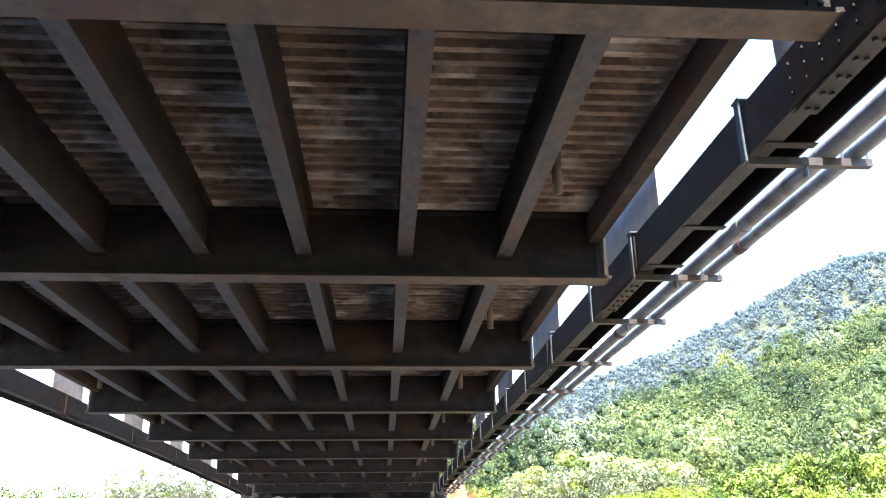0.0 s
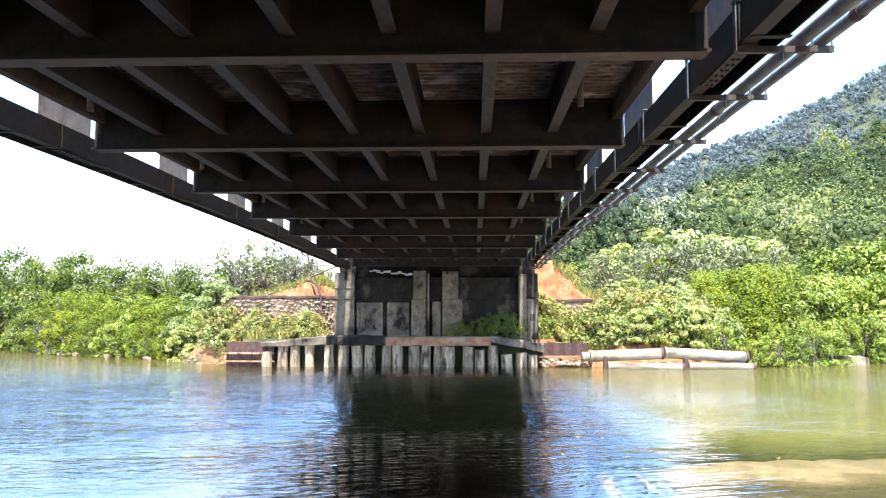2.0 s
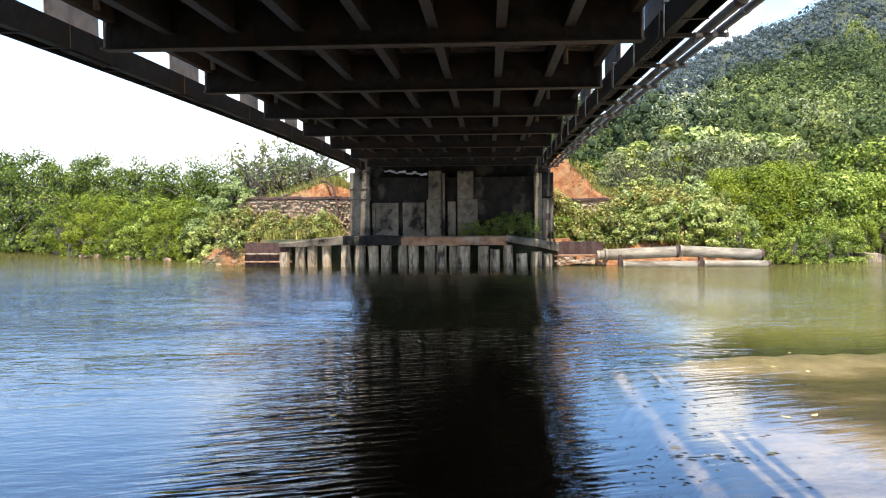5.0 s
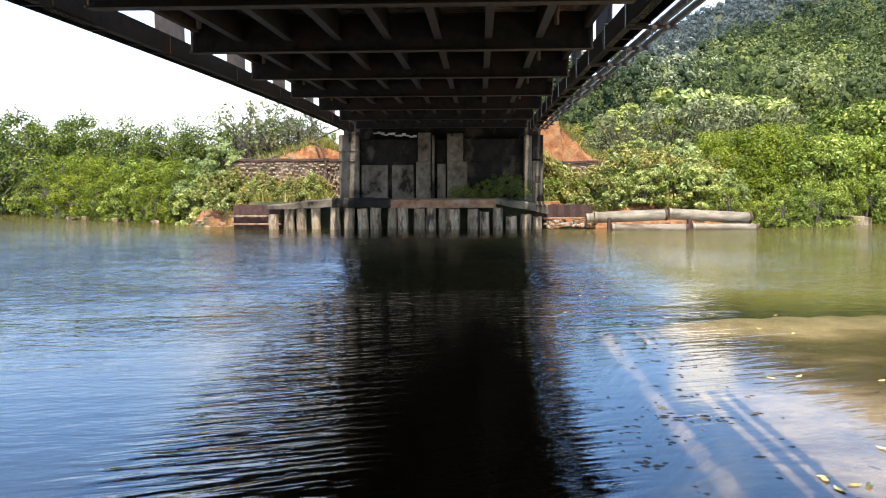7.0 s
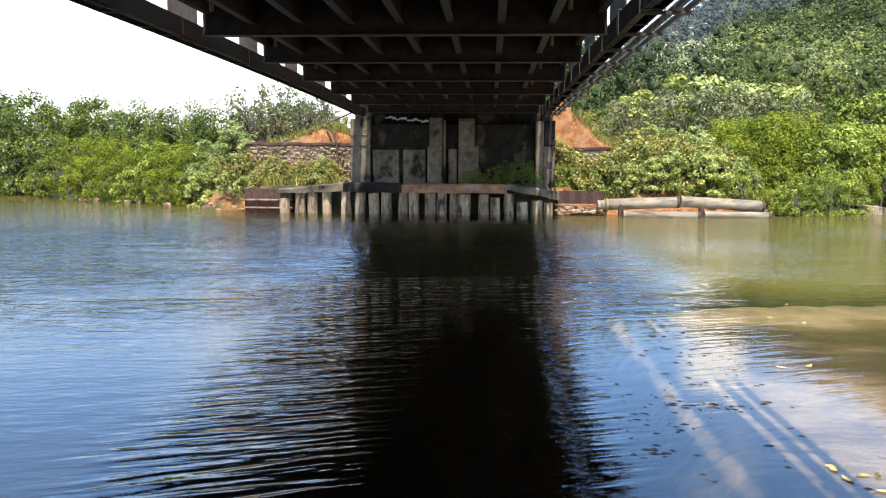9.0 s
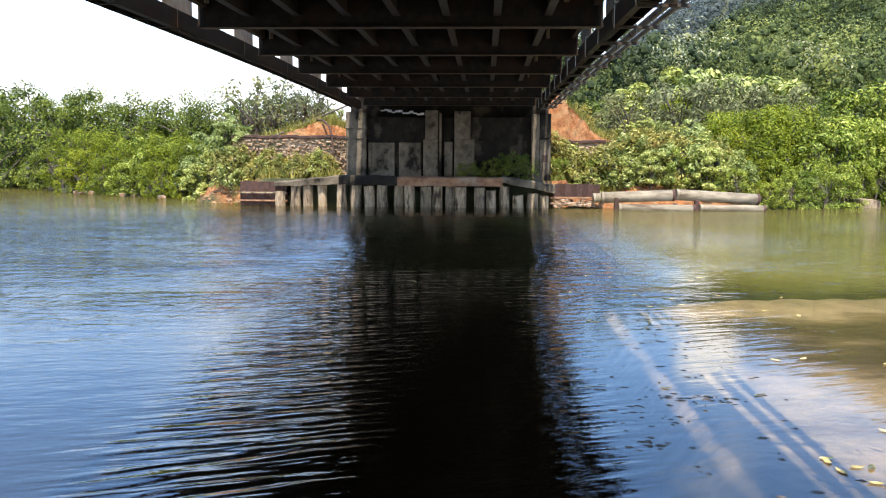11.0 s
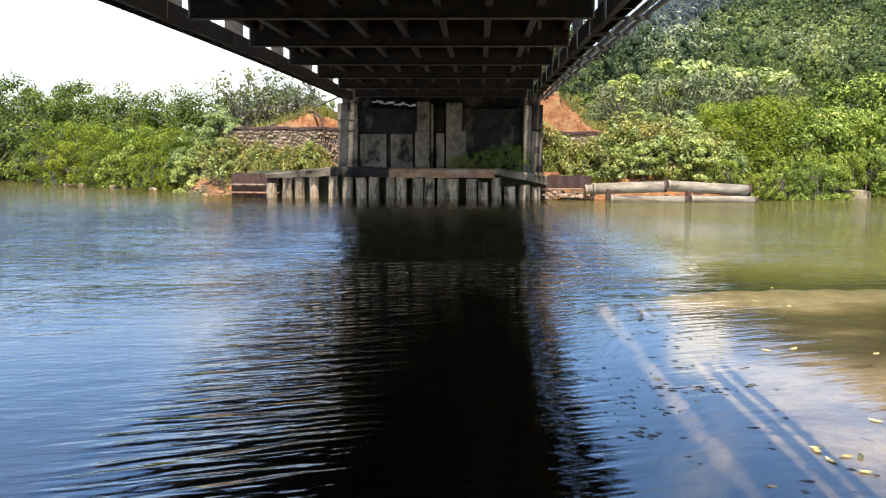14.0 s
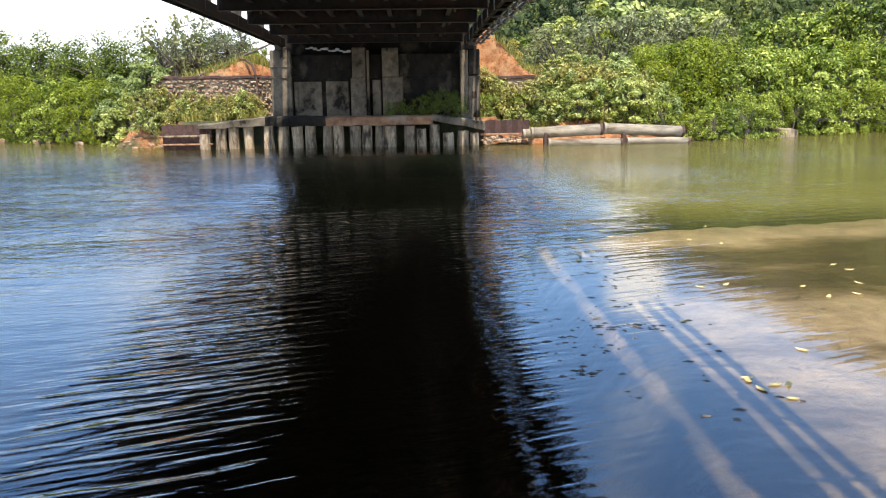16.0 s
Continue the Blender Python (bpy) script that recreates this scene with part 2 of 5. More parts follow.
def water_material():
    m, n, l = nodes_of("river_water")
    n.remove(n["Principled BSDF"])
    tc = n.new("ShaderNodeTexCoord")
    # long wind ripples, their crests lying nearly across the stream, and fine chop
    def layer(scale, stretch, turn, detail, distort=0.0):
        mp = n.new("ShaderNodeMapping")
        mp.vector_type = "TEXTURE"
        mp.inputs["Rotation"].default_value = (0, 0, radians(turn))
        mp.inputs["Scale"].default_value = [1 / k for k in stretch]
        t = n.new("ShaderNodeTexNoise")
        t.inputs["Scale"].default_value, t.inputs["Detail"].default_value, t.inputs["Roughness"].default_value = scale, detail, 0.5
        t.inputs["Distortion"].default_value = distort
        l.new(tc.outputs["Object"], mp.inputs[0])
        l.new(mp.outputs[0], t.inputs["Vector"])
        return t.outputs[0]
    def math_node(op, a, b=None):
        k = n.new("ShaderNodeMath")
        k.operation = op
        for i, v in enumerate((a, b)):
            if v is None:
                continue
            if hasattr(v, "links"):
                l.new(v, k.inputs[i])
            else:
                k.inputs[i].default_value = v
        return k.outputs[0]
    ripple = layer(1.0, (1.3, 8.6, 1), 20, 1.5, 0.35)
    streak = layer(1.6, (0.35, 1.5, 1), 6, 2.0, 0.6)
    chop = layer(9.0, (0.7, 1.6, 1), 10, 3.0, 0.4)
    calm = layer(0.16, (1.0, 0.6, 1), 30, 2.0)
    calm_r = n.new("ShaderNodeMapRange")
    calm_r.inputs["From Min"].default_value, calm_r.inputs["From Max"].default_value = 0.38, 0.6
    calm_r.inputs["To Min"].default_value, calm_r.inputs["To Max"].default_value = 0.35, 1.0
    l.new(calm, calm_r.inputs["Value"])
    geo = n.new("ShaderNodeSeparateXYZ")
    l.new(tc.outputs["Object"], geo.inputs[0])

    def span(sock, a, b, lo, hi):
        k = n.new("ShaderNodeMapRange")
        k.interpolation_type = "SMOOTHSTEP"
        for key, value in (("From Min", a), ("From Max", b), ("To Min", lo), ("To Max", hi)):
            k.inputs[key].default_value = value
        l.new(sock, k.inputs["Value"])
        return k.outputs[0]

    # ripples gather in a belt where the current leaves the bridge, and die out in the lee of the bar
    belt = math_node("MULTIPLY", span(geo.outputs[0], -3.0, -1.8, 0.04, 1.0), span(geo.outputs[0], -1.3, 0.1, 1.0, 0.10))
    edge = math_node("MULTIPLY", span(geo.outputs[0], 0.1, 0.5, 0.0, 0.35), span(geo.outputs[0], 0.7, 1.2, 1.0, 0.0))
    belt = math_node("ADD", belt, edge)
    stream = math_node("MULTIPLY", span(geo.outputs[1], 12.0, 16.0, 0.0, 0.10), span(geo.outputs[0], 0.3, 2.0, 0.0, 1.0))
    belt = math_node("ADD", belt, stream)
    amp = math_node("MULTIPLY", math_node("MAXIMUM", calm_r.outputs[0], 0.5), belt)
    still = math_node("MAXIMUM", span(geo.outputs[0], 0.3, 1.6, 1.0, 0.2), span(geo.outputs[1], 11.5, 14.0, 0.0, 1.3))
    lines = math_node("MULTIPLY", streak, math_node("MULTIPLY", span(geo.outputs[0], -2.0, 0.5, 0.34, 0.05), span(geo.outputs[1], 6.0, 22.0, 0.35, 2.6)))
    # wind-roughened open water upstream, and the shaded far half of the channel
    rough_up = math_node("MULTIPLY", span(geo.outputs[0], -1.2, -3.2, 0.0, 1.0), span(geo.outputs[1], 6.5, 15.0, 0.06, 1.0))
    rough_far = math_node("MULTIPLY", span(geo.outputs[1], 9.5, 13.0, 0.0, 1.0), span(geo.outputs[0], 3.2, 2.2, 0.25, 1.0))
    gust = layer(0.5, (0.5, 1.3, 1), 12, 2.0, 0.3)
    wave = layer(3.4, (0.55, 1.5, 1), 8, 3.0, 0.5)
    rough_all = math_node("MULTIPLY", math_node("MAXIMUM", rough_up, rough_far), span(gust, 0.35, 0.62, 0.45, 1.25))
    lines = math_node("ADD", lines, math_node("MULTIPLY", math_node("MULTIPLY", wave, rough_all), 1.15))
    h = math_node("ADD", math_node("ADD", math_node("MULTIPLY", ripple, amp), lines), math_node("MULTIPLY", math_node("MULTIPLY", chop, span(geo.outputs[1], 12.0, 26.0, 0.095, 0.30)), math_node("MULTIPLY", still, calm_r.outputs[0])))
    # sheltered between the abutments
    under = math_node("MULTIPLY", math_node("MULTIPLY", span(geo.outputs[0], -4.6, -2.8, 0.0, 1.0), span(geo.outputs[0], 0.6, 1.8, 1.0, 0.0)), span(geo.outputs[1], 10.5, 15.0, 0.0, 0.78))
    h = math_node("MULTIPLY", h, math_node("SUBTRACT", 1.0, under))
    bp = n.new("ShaderNodeBump")
    bp.inputs["Strength"].default_value, bp.inputs["Distance"].default_value = 1.0, 0.05
    l.new(h, bp.inputs["Height"])
    # the steep sides of the channel's waves face the near bank
    lean = math_node("MULTIPLY", math_node("MULTIPLY", span(geo.outputs[1], 10.3, 15.0, 0.0, -0.085), span(geo.outputs[1], 26.0, 31.0, 1.0, 0.1)), math_node("MULTIPLY", span(geo.outputs[0], 2.3, 4.2, 1.0, 0.0), span(geo.outputs[0], -3.5, -6.5, 1.0, 0.5)))
    tilt = n.new("ShaderNodeCombineXYZ")
    l.new(lean, tilt.inputs[1])
    face = n.new("ShaderNodeVectorMath")
    face.operation = "ADD"
    l.new(bp.outputs[0], face.inputs[0])
    l.new(tilt.outputs[0], face.inputs[1])
    unit = n.new("ShaderNodeVectorMath")
    unit.operation = "NORMALIZE"
    l.new(face.outputs[0], unit.inputs[0])
    fr = n.new("ShaderNodeFresnel")
    fr.inputs["IOR"].default_value = 1.9
    l.new(unit.outputs[0], fr.inputs["Normal"])
    gl = n.new("ShaderNodeBsdfGlossy")
    gl.inputs["Roughness"].default_value = 0.03
    l.new(unit.outputs[0], gl.inputs["Normal"])
    clear = n.new("ShaderNodeBsdfTransparent")
    clear.inputs[0].default_value = (0.90, 0.85, 0.72, 1)
    murk = n.new("ShaderNodeBsdfDiffuse")
    murk.inputs[0].default_value = (0.155, 0.130, 0.038, 1)
    # suspended silt thickens in the open stream beyond the bar
    far = n.new("ShaderNodeMapRange")
    far.inputs["From Min"].default_value, far.inputs["From Max"].default_value = 10.8, 13.5
    far.inputs["To Min"].default_value, far.inputs["To Max"].default_value = 0.02, 0.9
    l.new(geo.outputs[1], far.inputs["Value"])
    body = n.new("ShaderNodeMixShader")
    side = n.new("ShaderNodeMapRange")
    for key, value in (("From Min", 1.2), ("From Max", 4.5), ("To Min", 0.15), ("To Max", 1.0)):
        side.inputs[key].default_value = value
    l.new(geo.outputs[0], side.inputs["Value"])
    upstream = math_node("MULTIPLY", span(geo.outputs[0], -6.0, -12.0, 0.0, 0.75), span(geo.outputs[1], 17.0, 30.0, 0.15, 1.0))
    l.new(math_node("MULTIPLY", far.outputs[0], math_node("MAXIMUM", side.outputs[0], upstream)), body.inputs[0])
    l.new(clear.outputs[0], body.inputs[1])
    l.new(murk.outputs[0], body.inputs[2])
    mx = n.new("ShaderNodeMixShader")
    l.new(fr.outputs[0], mx.inputs[0])
    l.new(body.outputs[0], mx.inputs[1])
    l.new(gl.outputs[0], mx.inputs[2])
    l.new(mx.outputs[0], n["Material Output"].inputs[0])
    return m


GROUND = ground_material()
WATER = water_material()


# ---- helpers for meshes ----
def link_mesh(name, me, material, parent=None, label=""):
    me.materials.append(material)
    ob = new(name, me)
    if parent is not None:
        ob.parent = parent
    if label:
        tagged(ob, label)
    return ob


def part(name, bm, material, parent=None, label="", smooth=False):
    me = bpy.data.meshes.new(name)
    bm.normal_update()
    bm.to_mesh(me)
    bm.free()
    if smooth:
        me.shade_smooth()
    return link_mesh(name, me, material, parent, label)


def thing(name, label, category, group="", kind="", at=(0, 0, 0)):
    ob = new(name)
    ob.location = at
    return tagged(ob, label, category, group, kind)


def add_box(bm, lo, hi, bevel=0.0):
    c = [(a + b) / 2 for a, b in zip(lo, hi)]
    s = [b - a for a, b in zip(lo, hi)]
    got = bmesh.ops.create_cube(bm, size=1.0, matrix=Matrix.Translation(c) @ Matrix.Diagonal((*s, 1)))
    if bevel:
        edges = list({e for v in got["verts"] for e in v.link_edges})
        bmesh.ops.bevel(bm, geom=edges, offset=bevel, segments=1, affect="EDGES")
    return got["verts"]


def add_tube(bm, a, b, r0, r1=None, sides=12, caps=True):
    a, b = Vector(a), Vector(b)
    d = b - a
    m = Matrix.Translation((a + b) / 2) @ d.to_track_quat("Z", "Y").to_matrix().to_4x4()
    return bmesh.ops.create_cone(bm, cap_ends=caps, segments=sides, radius1=r0, radius2=r0 if r1 is None else r1, depth=d.length, matrix=m)["verts"]


def camber(y):
    return 0.001904 * (7.0 * y - y * y / 4.0)


def along(bm, profile, y0, y1, step=0.0):
    """A closed profile in x and z drawn along the bridge, with its camber."""
    k = max(1, round((y1 - y0) / step)) if step else 1
    rings = []
    for i in range(k + 1):
        y = y0 + (y1 - y0) * i / k
        rings.append([bm.verts.new((x, y, z + camber(y))) for x, z in profile])
    c = len(profile)
    for a, b in zip(rings, rings[1:]):
        for j in range(c):
            bm.faces.new((a[j], a[(j + 1) % c], b[(j + 1) % c], b[j]))
    bm.faces.new(rings[0][::-1])
    bm.faces.new(rings[-1])
    bmesh.ops.recalc_face_normals(bm, faces=bm.faces[:])


def i_profile(w, h, tw, tf):
    """An I section about x = 0 with its underside at 0."""
    a, b = w / 2, tw / 2
    return [(-a, 0), (a, 0), (a, tf), (b, tf), (b, h - tf), (a, h - tf), (a, h), (-a, h), (-a, h - tf), (-b, h - tf), (-b, tf), (-a, tf)]


# ---- ground, river ----
SHORE_X = (-400, -80, -33, -21, -13, -9.6, -9.2, 3.0, 4.6, 8.0, 10.2, 14.5, 30, 80, 400)
SHORE_Y = (330, 98, 54.5, 39.0, 34.6, 31.6, 30.9, 30.9, 30.6, 30.7, 30.8, 32.6, 41, 72, 300)
RIDGE_AZ = (-180, -12, 0, 7.8, 10.6, 12.6, 16.6, 20.5, 24.3, 28, 31.6, 34, 60, 180)
RIDGE_EL = (0.3, 0.4, 1.0, 2.5, 4.0, 4.8, 6.3, 7.5, 8.4, 9.2, 10.2, 10.5, 9.0, 0.6)
FAR_EL = (0.6, 0.8, 3.0, 6.0, 7.9, 9.0, 10.5, 11.7, 13.2, 14.8, 16.0, 16.0, 12.0, 1.0)


def smooth(a, b, x):
    t = np.clip((x - a) / (b - a), 0, 1)
    return t * t * (3 - 2 * t)


def wobble(x, y, k, seed=0.0):
    return (np.sin(x * k + 1.3 + seed) * np.cos(y * k * 1.27 + seed * 2.1) + 0.5 * np.sin(x * k * 2.3 - y * k * 1.9 + seed)) / 1.5


def ground_height(x, y):
    d = y - np.interp(x, SHORE_X, SHORE_Y)
    r, az = np.hypot(x, y), np.degrees(np.arctan2(x, y))
    # river bed, with a sand bar under the near edge of the bridge
    bed = -np.minimum(2.4, 0.12 + 0.30 * np.maximum(-d, 0))
    bar = smooth(0.1, 1.9, x) * (1 - smooth(11.0 + 0.12 * x, 12.9 + 0.12 * x, y)) * smooth(-4, 1, y)
    crest = np.exp(-((y - 10.9 - 0.12 * x) / 0.8) ** 2) * smooth(2.2, 3.4, x)
    bed = bed * (1 - bar) + bar * (-0.16 + 0.05 * wobble(x, y, 0.9) + 0.10 * crest)
    near = smooth(2.6, -0.6, y)
    bed = bed * (1 - near) + near * 0.45
    # bank behind the shore
    land = 0.25 + 0.5 * smooth(0, 5, d) + 0.15 * wobble(x, y, 0.5)
    z = np.where(d > 0, land * smooth(-0.05, 0.8, d) - 0.12 * (1 - smooth(-0.05, 0.8, d)), bed)
    # spill of orange earth at the end of the piling, and a low ridge behind the pipes
    z = z + 0.62 * np.exp(-((x + 10.9) / 1.3) ** 2 - ((y - 32.6) / 0.9) ** 2) * (1 + 0.35 * wobble(x, y, 4.0))
    z = z + 0.34 * np.exp(-((x - 3.5) / 0.9) ** 2 - ((y - 30.5) / 0.55) ** 2) * (1 + 0.3 * wobble(x, y, 6.0))
    z = z + np.where(d > 0, 0.55 * np.exp(-((x - 6.8) / 2.6) ** 2 - ((y - 31.9) / 0.7) ** 2), 0)
    # platform before the abutment
    z = np.where((x > -9.0) & (x < 3.2) & (y > 30.75) & (y < 33.4), 1.0 + 0.03 * wobble(x, y, 2.0), z)
    # road embankment behind the retaining walls
    off = np.maximum(np.maximum(-5.3 - x, x - 2.5), 0)
    bank = np.maximum(np.where(x > 0, 4.65 - 0.95 * off, 4.5 - 0.62 * off), 2.62 - 0.12 * np.maximum(off - 4.5, 0) - 0.5 * np.maximum(off - 7.0, 0)) + 0.10 * wobble(x, y, 1.1) + 0.05 * wobble(x, y, 3.1)
    bank = np.where(off < 0.2, 4.35, bank)
    bank = np.where(x < -5.4, np.minimum(bank, 3.28 - 0.32 * np.abs(x + 6.9)), bank)
    bank = bank + 0.12 * wobble(x, y, 5.3) * (off > 0.2)
    bank = bank - 1.1 * np.maximum(off - 5.2, 0)
    z = np.where((y > 33.25) & (off < 11), np.maximum(z, bank), z)
    # wooded hill and the mountain behind it
    hill = np.tan(np.radians(np.interp(az, RIDGE_AZ, RIDGE_EL))) * 260
    far = np.tan(np.radians(np.interp(az, RIDGE_AZ, FAR_EL))) * 950
    grow = smooth(62, 262, r) * (1 - 0.35 * smooth(265, 420, r))
    z = z + np.where(y > 20, hill * grow * (1 + 0.05 * wobble(x, y, 0.035)), 0)
    z = z + np.where(y > 20, np.maximum(far - 0.6 * hill, 0) * smooth(400, 950, r) * (1 - 0.5 * smooth(1000, 2500, r)), 0)
    return z


def build_ground():
    az = np.concatenate([np.arange(-180, -40, 4.0), np.arange(-40, 42, 0.6), np.arange(44, 180, 4.0)])
    rr = np.concatenate([np.linspace(0.3, 26, 80), np.linspace(26.4, 48, 78), np.geomspace(49, 4500, 90)])
    A, Rr = np.meshgrid(np.radians(az), rr)
    X, Y = Rr * np.sin(A), Rr * np.cos(A)
    Z = ground_height(X, Y)
    v = np.stack([X, Y, Z], -1).reshape(-1, 3)
    na, nr = len(az), len(rr)
    j, i = np.meshgrid(np.arange(nr - 1), np.arange(na), indexing="ij")
    k = (i + 1) % na
    f = np.stack([j * na + i, j * na + k, (j + 1) * na + k, (j + 1) * na + i], -1).reshape(-1, 4)
    me = bpy.data.meshes.new("ground")
    me.from_pydata(v.tolist(), [], f[:, ::-1].tolist())
    x, y, z = v.T
    d = y - np.interp(x, SHORE_X, SHORE_Y)
    off = np.maximum(np.maximum(-5.3 - x, x - 2.5), 0)
    earth = np.clip(smooth(9, 4, off) * smooth(32, 33.4, y) * smooth(60, 45, y), 0, 1)
    earth = np.maximum(earth, smooth(2.1, 2.6, x) * smooth(10.5, 8.5, x) * smooth(-0.6, 0.0, d) * smooth(2.4, 1.0, d))
    earth = np.maximum(earth, smooth(-13.2, -12.2, x) * smooth(-8.6, -9.3, x) * smooth(-0.8, -0.3, d) * smooth(4.5, 2.5, d))
    sand = smooth(-1.5, -0.5, -np.abs(z + 0.1) * 3) * smooth(22, 14, y) * smooth(0.2, 1.2, x)
    dimmed_silt = smooth(-0.25, -0.9, z)
    col = me.color_attributes.new("soil", "FLOAT_COLOR", "POINT")
    col.data.foreach_set("color", np.stack([earth, sand, dimmed_silt, np.ones_like(x)], -1).astype(np.float32).ravel())
    pale = me.attributes.new("pale_sand", "FLOAT", "POINT")
    ridge = np.exp(-((y - 10.7 - 0.12 * x) / 0.75) ** 2) * smooth(2.0, 3.2, x)
    spill = smooth(9.0, 5.5, y - 0.3 * (x - 3)) * smooth(1.5, 3.0, x)
    pale.data.foreach_set("value", np.clip(ridge + 0.8 * spill, 0, 1).astype(np.float32))
    me.shade_smooth()
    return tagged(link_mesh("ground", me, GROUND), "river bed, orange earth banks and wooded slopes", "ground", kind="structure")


build_ground()


def build_water():
    bm = bmesh.new()
    xs = [-420, -60, -12, 0, 3, 12, 60, 420]
    ys = [-60, 0, 6, 12, 30, 60, 120, 340]
    g = [[bm.verts.new((x, y, 0)) for x in xs] for y in ys]
    for a, b in zip(g, g[1:]):
        for i in range(len(xs) - 1):
            bm.faces.new((a[i], a[i + 1], b[i + 1], b[i]))
    return tagged(part("water", bm, WATER), "rippled brown-green river water reflecting blue sky", "water", kind="structure")


build_water()

# ---- the steel bridge ----
DECK_Z, BEAM_Z = 4.49, 3.90
PITCH = 3.596
NODES = [2.75 + PITCH * k for k in range(-2, 9)]
bridge = thing("steel_bridge", "dark rusty steel girder bridge with corrugated deck", "bridge")


def cross_beam(y):
    bm = bmesh.new()
    prof = i_profile(0.20, 0.585, 0.014, 0.022)
    rings = [[bm.verts.new((x, y + p, BEAM_Z + camber(y) + z)) for p, z in prof] for x in (-4.80, 1.86)]
    c = len(prof)
    for j in range(c):
        bm.faces.new((rings[0][j], rings[0][(j + 1) % c], rings[1][(j + 1) % c], rings[1][j]))
    bm.faces.new(rings[0])
    bm.faces.new(rings[1][::-1])
    # connection angles and bolts at both ends
    zc = camber(y) + BEAM_Z
    for x, s in ((1.86, 1), (-4.80, -1)):
        add_box(bm, (min(x - 0.10 * s, x - 0.002 * s), y - 0.022, zc + 0.03), (max(x - 0.10 * s, x - 0.002 * s), y - 0.008, zc + 0.56))
        for k in range(5):
            add_tube(bm, (x - 0.05 * s, y - 0.036, zc + 0.09 + k * 0.1), (x - 0.05 * s, y - 0.022, zc + 0.09 + k * 0.1), 0.0135, None, 6)
    bmesh.ops.recalc_face_normals(bm, faces=bm.faces[:])
    ob = part("cross_beam", bm, STEEL, bridge)
    bm = bmesh.new()
    add_box(bm, (-4.78, y - 0.102, zc - 0.006), (1.84, y + 0.102, zc - 0.002))
    part("flange_plate", bm, STEEL_RUST, ob, "rust-streaked bottom flange")


for y in NODES:
    cross_beam(y)

STRINGERS = [(-1.49 + 0.82 * k, 4.08) for k in range(-3, 4)]
for y0, y1 in zip(NODES, NODES[1:]):
    for x, z in STRINGERS:
        bm = bmesh.new()
        along(bm, [(x + a, z + b) for a, b in i_profile(0.122, 0.42, 0.012, 0.018)], y0 + 0.012, y1 - 0.012)
        ob = part("stringer", bm, STEEL, bridge)
        # underside sheet in lighter steel, standing in for light bounced off the water
        bm = bmesh.new()
        along(bm, [(x - 0.062, z - 0.005), (x + 0.062, z - 0.005), (x + 0.062, z - 0.001), (x - 0.062, z - 0.001)], y0 + 0.11, y1 - 0.11)
        part("flange_plate", bm, STEEL_WORN_LIT, ob, "worn brown-grey bottom flange, coloured lighter for light off the water")
    for x, s in ((1.71, 1), (-4.65, -1)):
        bm = bmesh.new()
        prof = [(0, 0), (0.10, 0), (0.10, 0.018), (0.012, 0.018), (0.012, 0.23), (0.10, 0.23), (0.10, 0.245), (0, 0.245)]
        along(bm, [(x + s * a, 4.24 + b) for a, b in prof], y0 + 0.012, y1 - 0.012)
        part("edge_stringer", bm, STEEL_RUST, bridge)


def deck_sheet(x0, x1, y0, y1):
    """One corrugated sheet between two stringers, its ribs across the bridge."""
    bm = bmesh.new()
    n = round((y1 - y0) / 0.138)
    low, up = [], []
    for i in range(n):
        a = y0 + (y1 - y0) * i / n
        w = (y1 - y0) / n
        for f, z in ((0.0, 0.0), (0.38, 0.0), (0.52, 0.055), (0.86, 0.055)):
            low.append((a + w * f, DECK_Z + z * 1.05))
    low.append((y1, DECK_Z))
    va = [bm.verts.new((x0, y, z + camber(y))) for y, z in low]
    vb = [bm.verts.new((x1, y, z + camber(y))) for y, z in low]
    for i in range(len(low) - 1):
        bm.faces.new((va[i], va[i + 1], vb[i + 1], vb[i]))
    got = bmesh.ops.extrude_face_region(bm, geom=bm.faces[:])
    for v in got["geom"]:
        if isinstance(v, bmesh.types.BMVert):
            v.co.z += 0.006
    bmesh.ops.recalc_face_normals(bm, faces=bm.faces[:])
    return part("deck_sheet", bm, DECK, bridge)


EDGES_X = [-4.68] + [x for x, _ in STRINGERS] + [1.82]
for y0, y1 in zip(NODES, NODES[1:]):
    for x0, x1 in zip(EDGES_X, EDGES_X[1:]):
        deck_sheet(x0, x1, y0 + 0.012, y1 - 0.012)
# slab out of view, added over and past the deck to block the sun
bm = bmesh.new()
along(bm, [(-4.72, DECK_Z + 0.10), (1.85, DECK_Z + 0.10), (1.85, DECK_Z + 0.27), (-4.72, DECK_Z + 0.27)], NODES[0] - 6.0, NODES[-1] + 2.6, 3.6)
part("road_slab", bm, CONCRETE, bridge, "unseen slab added above the sheets to block sunlight")


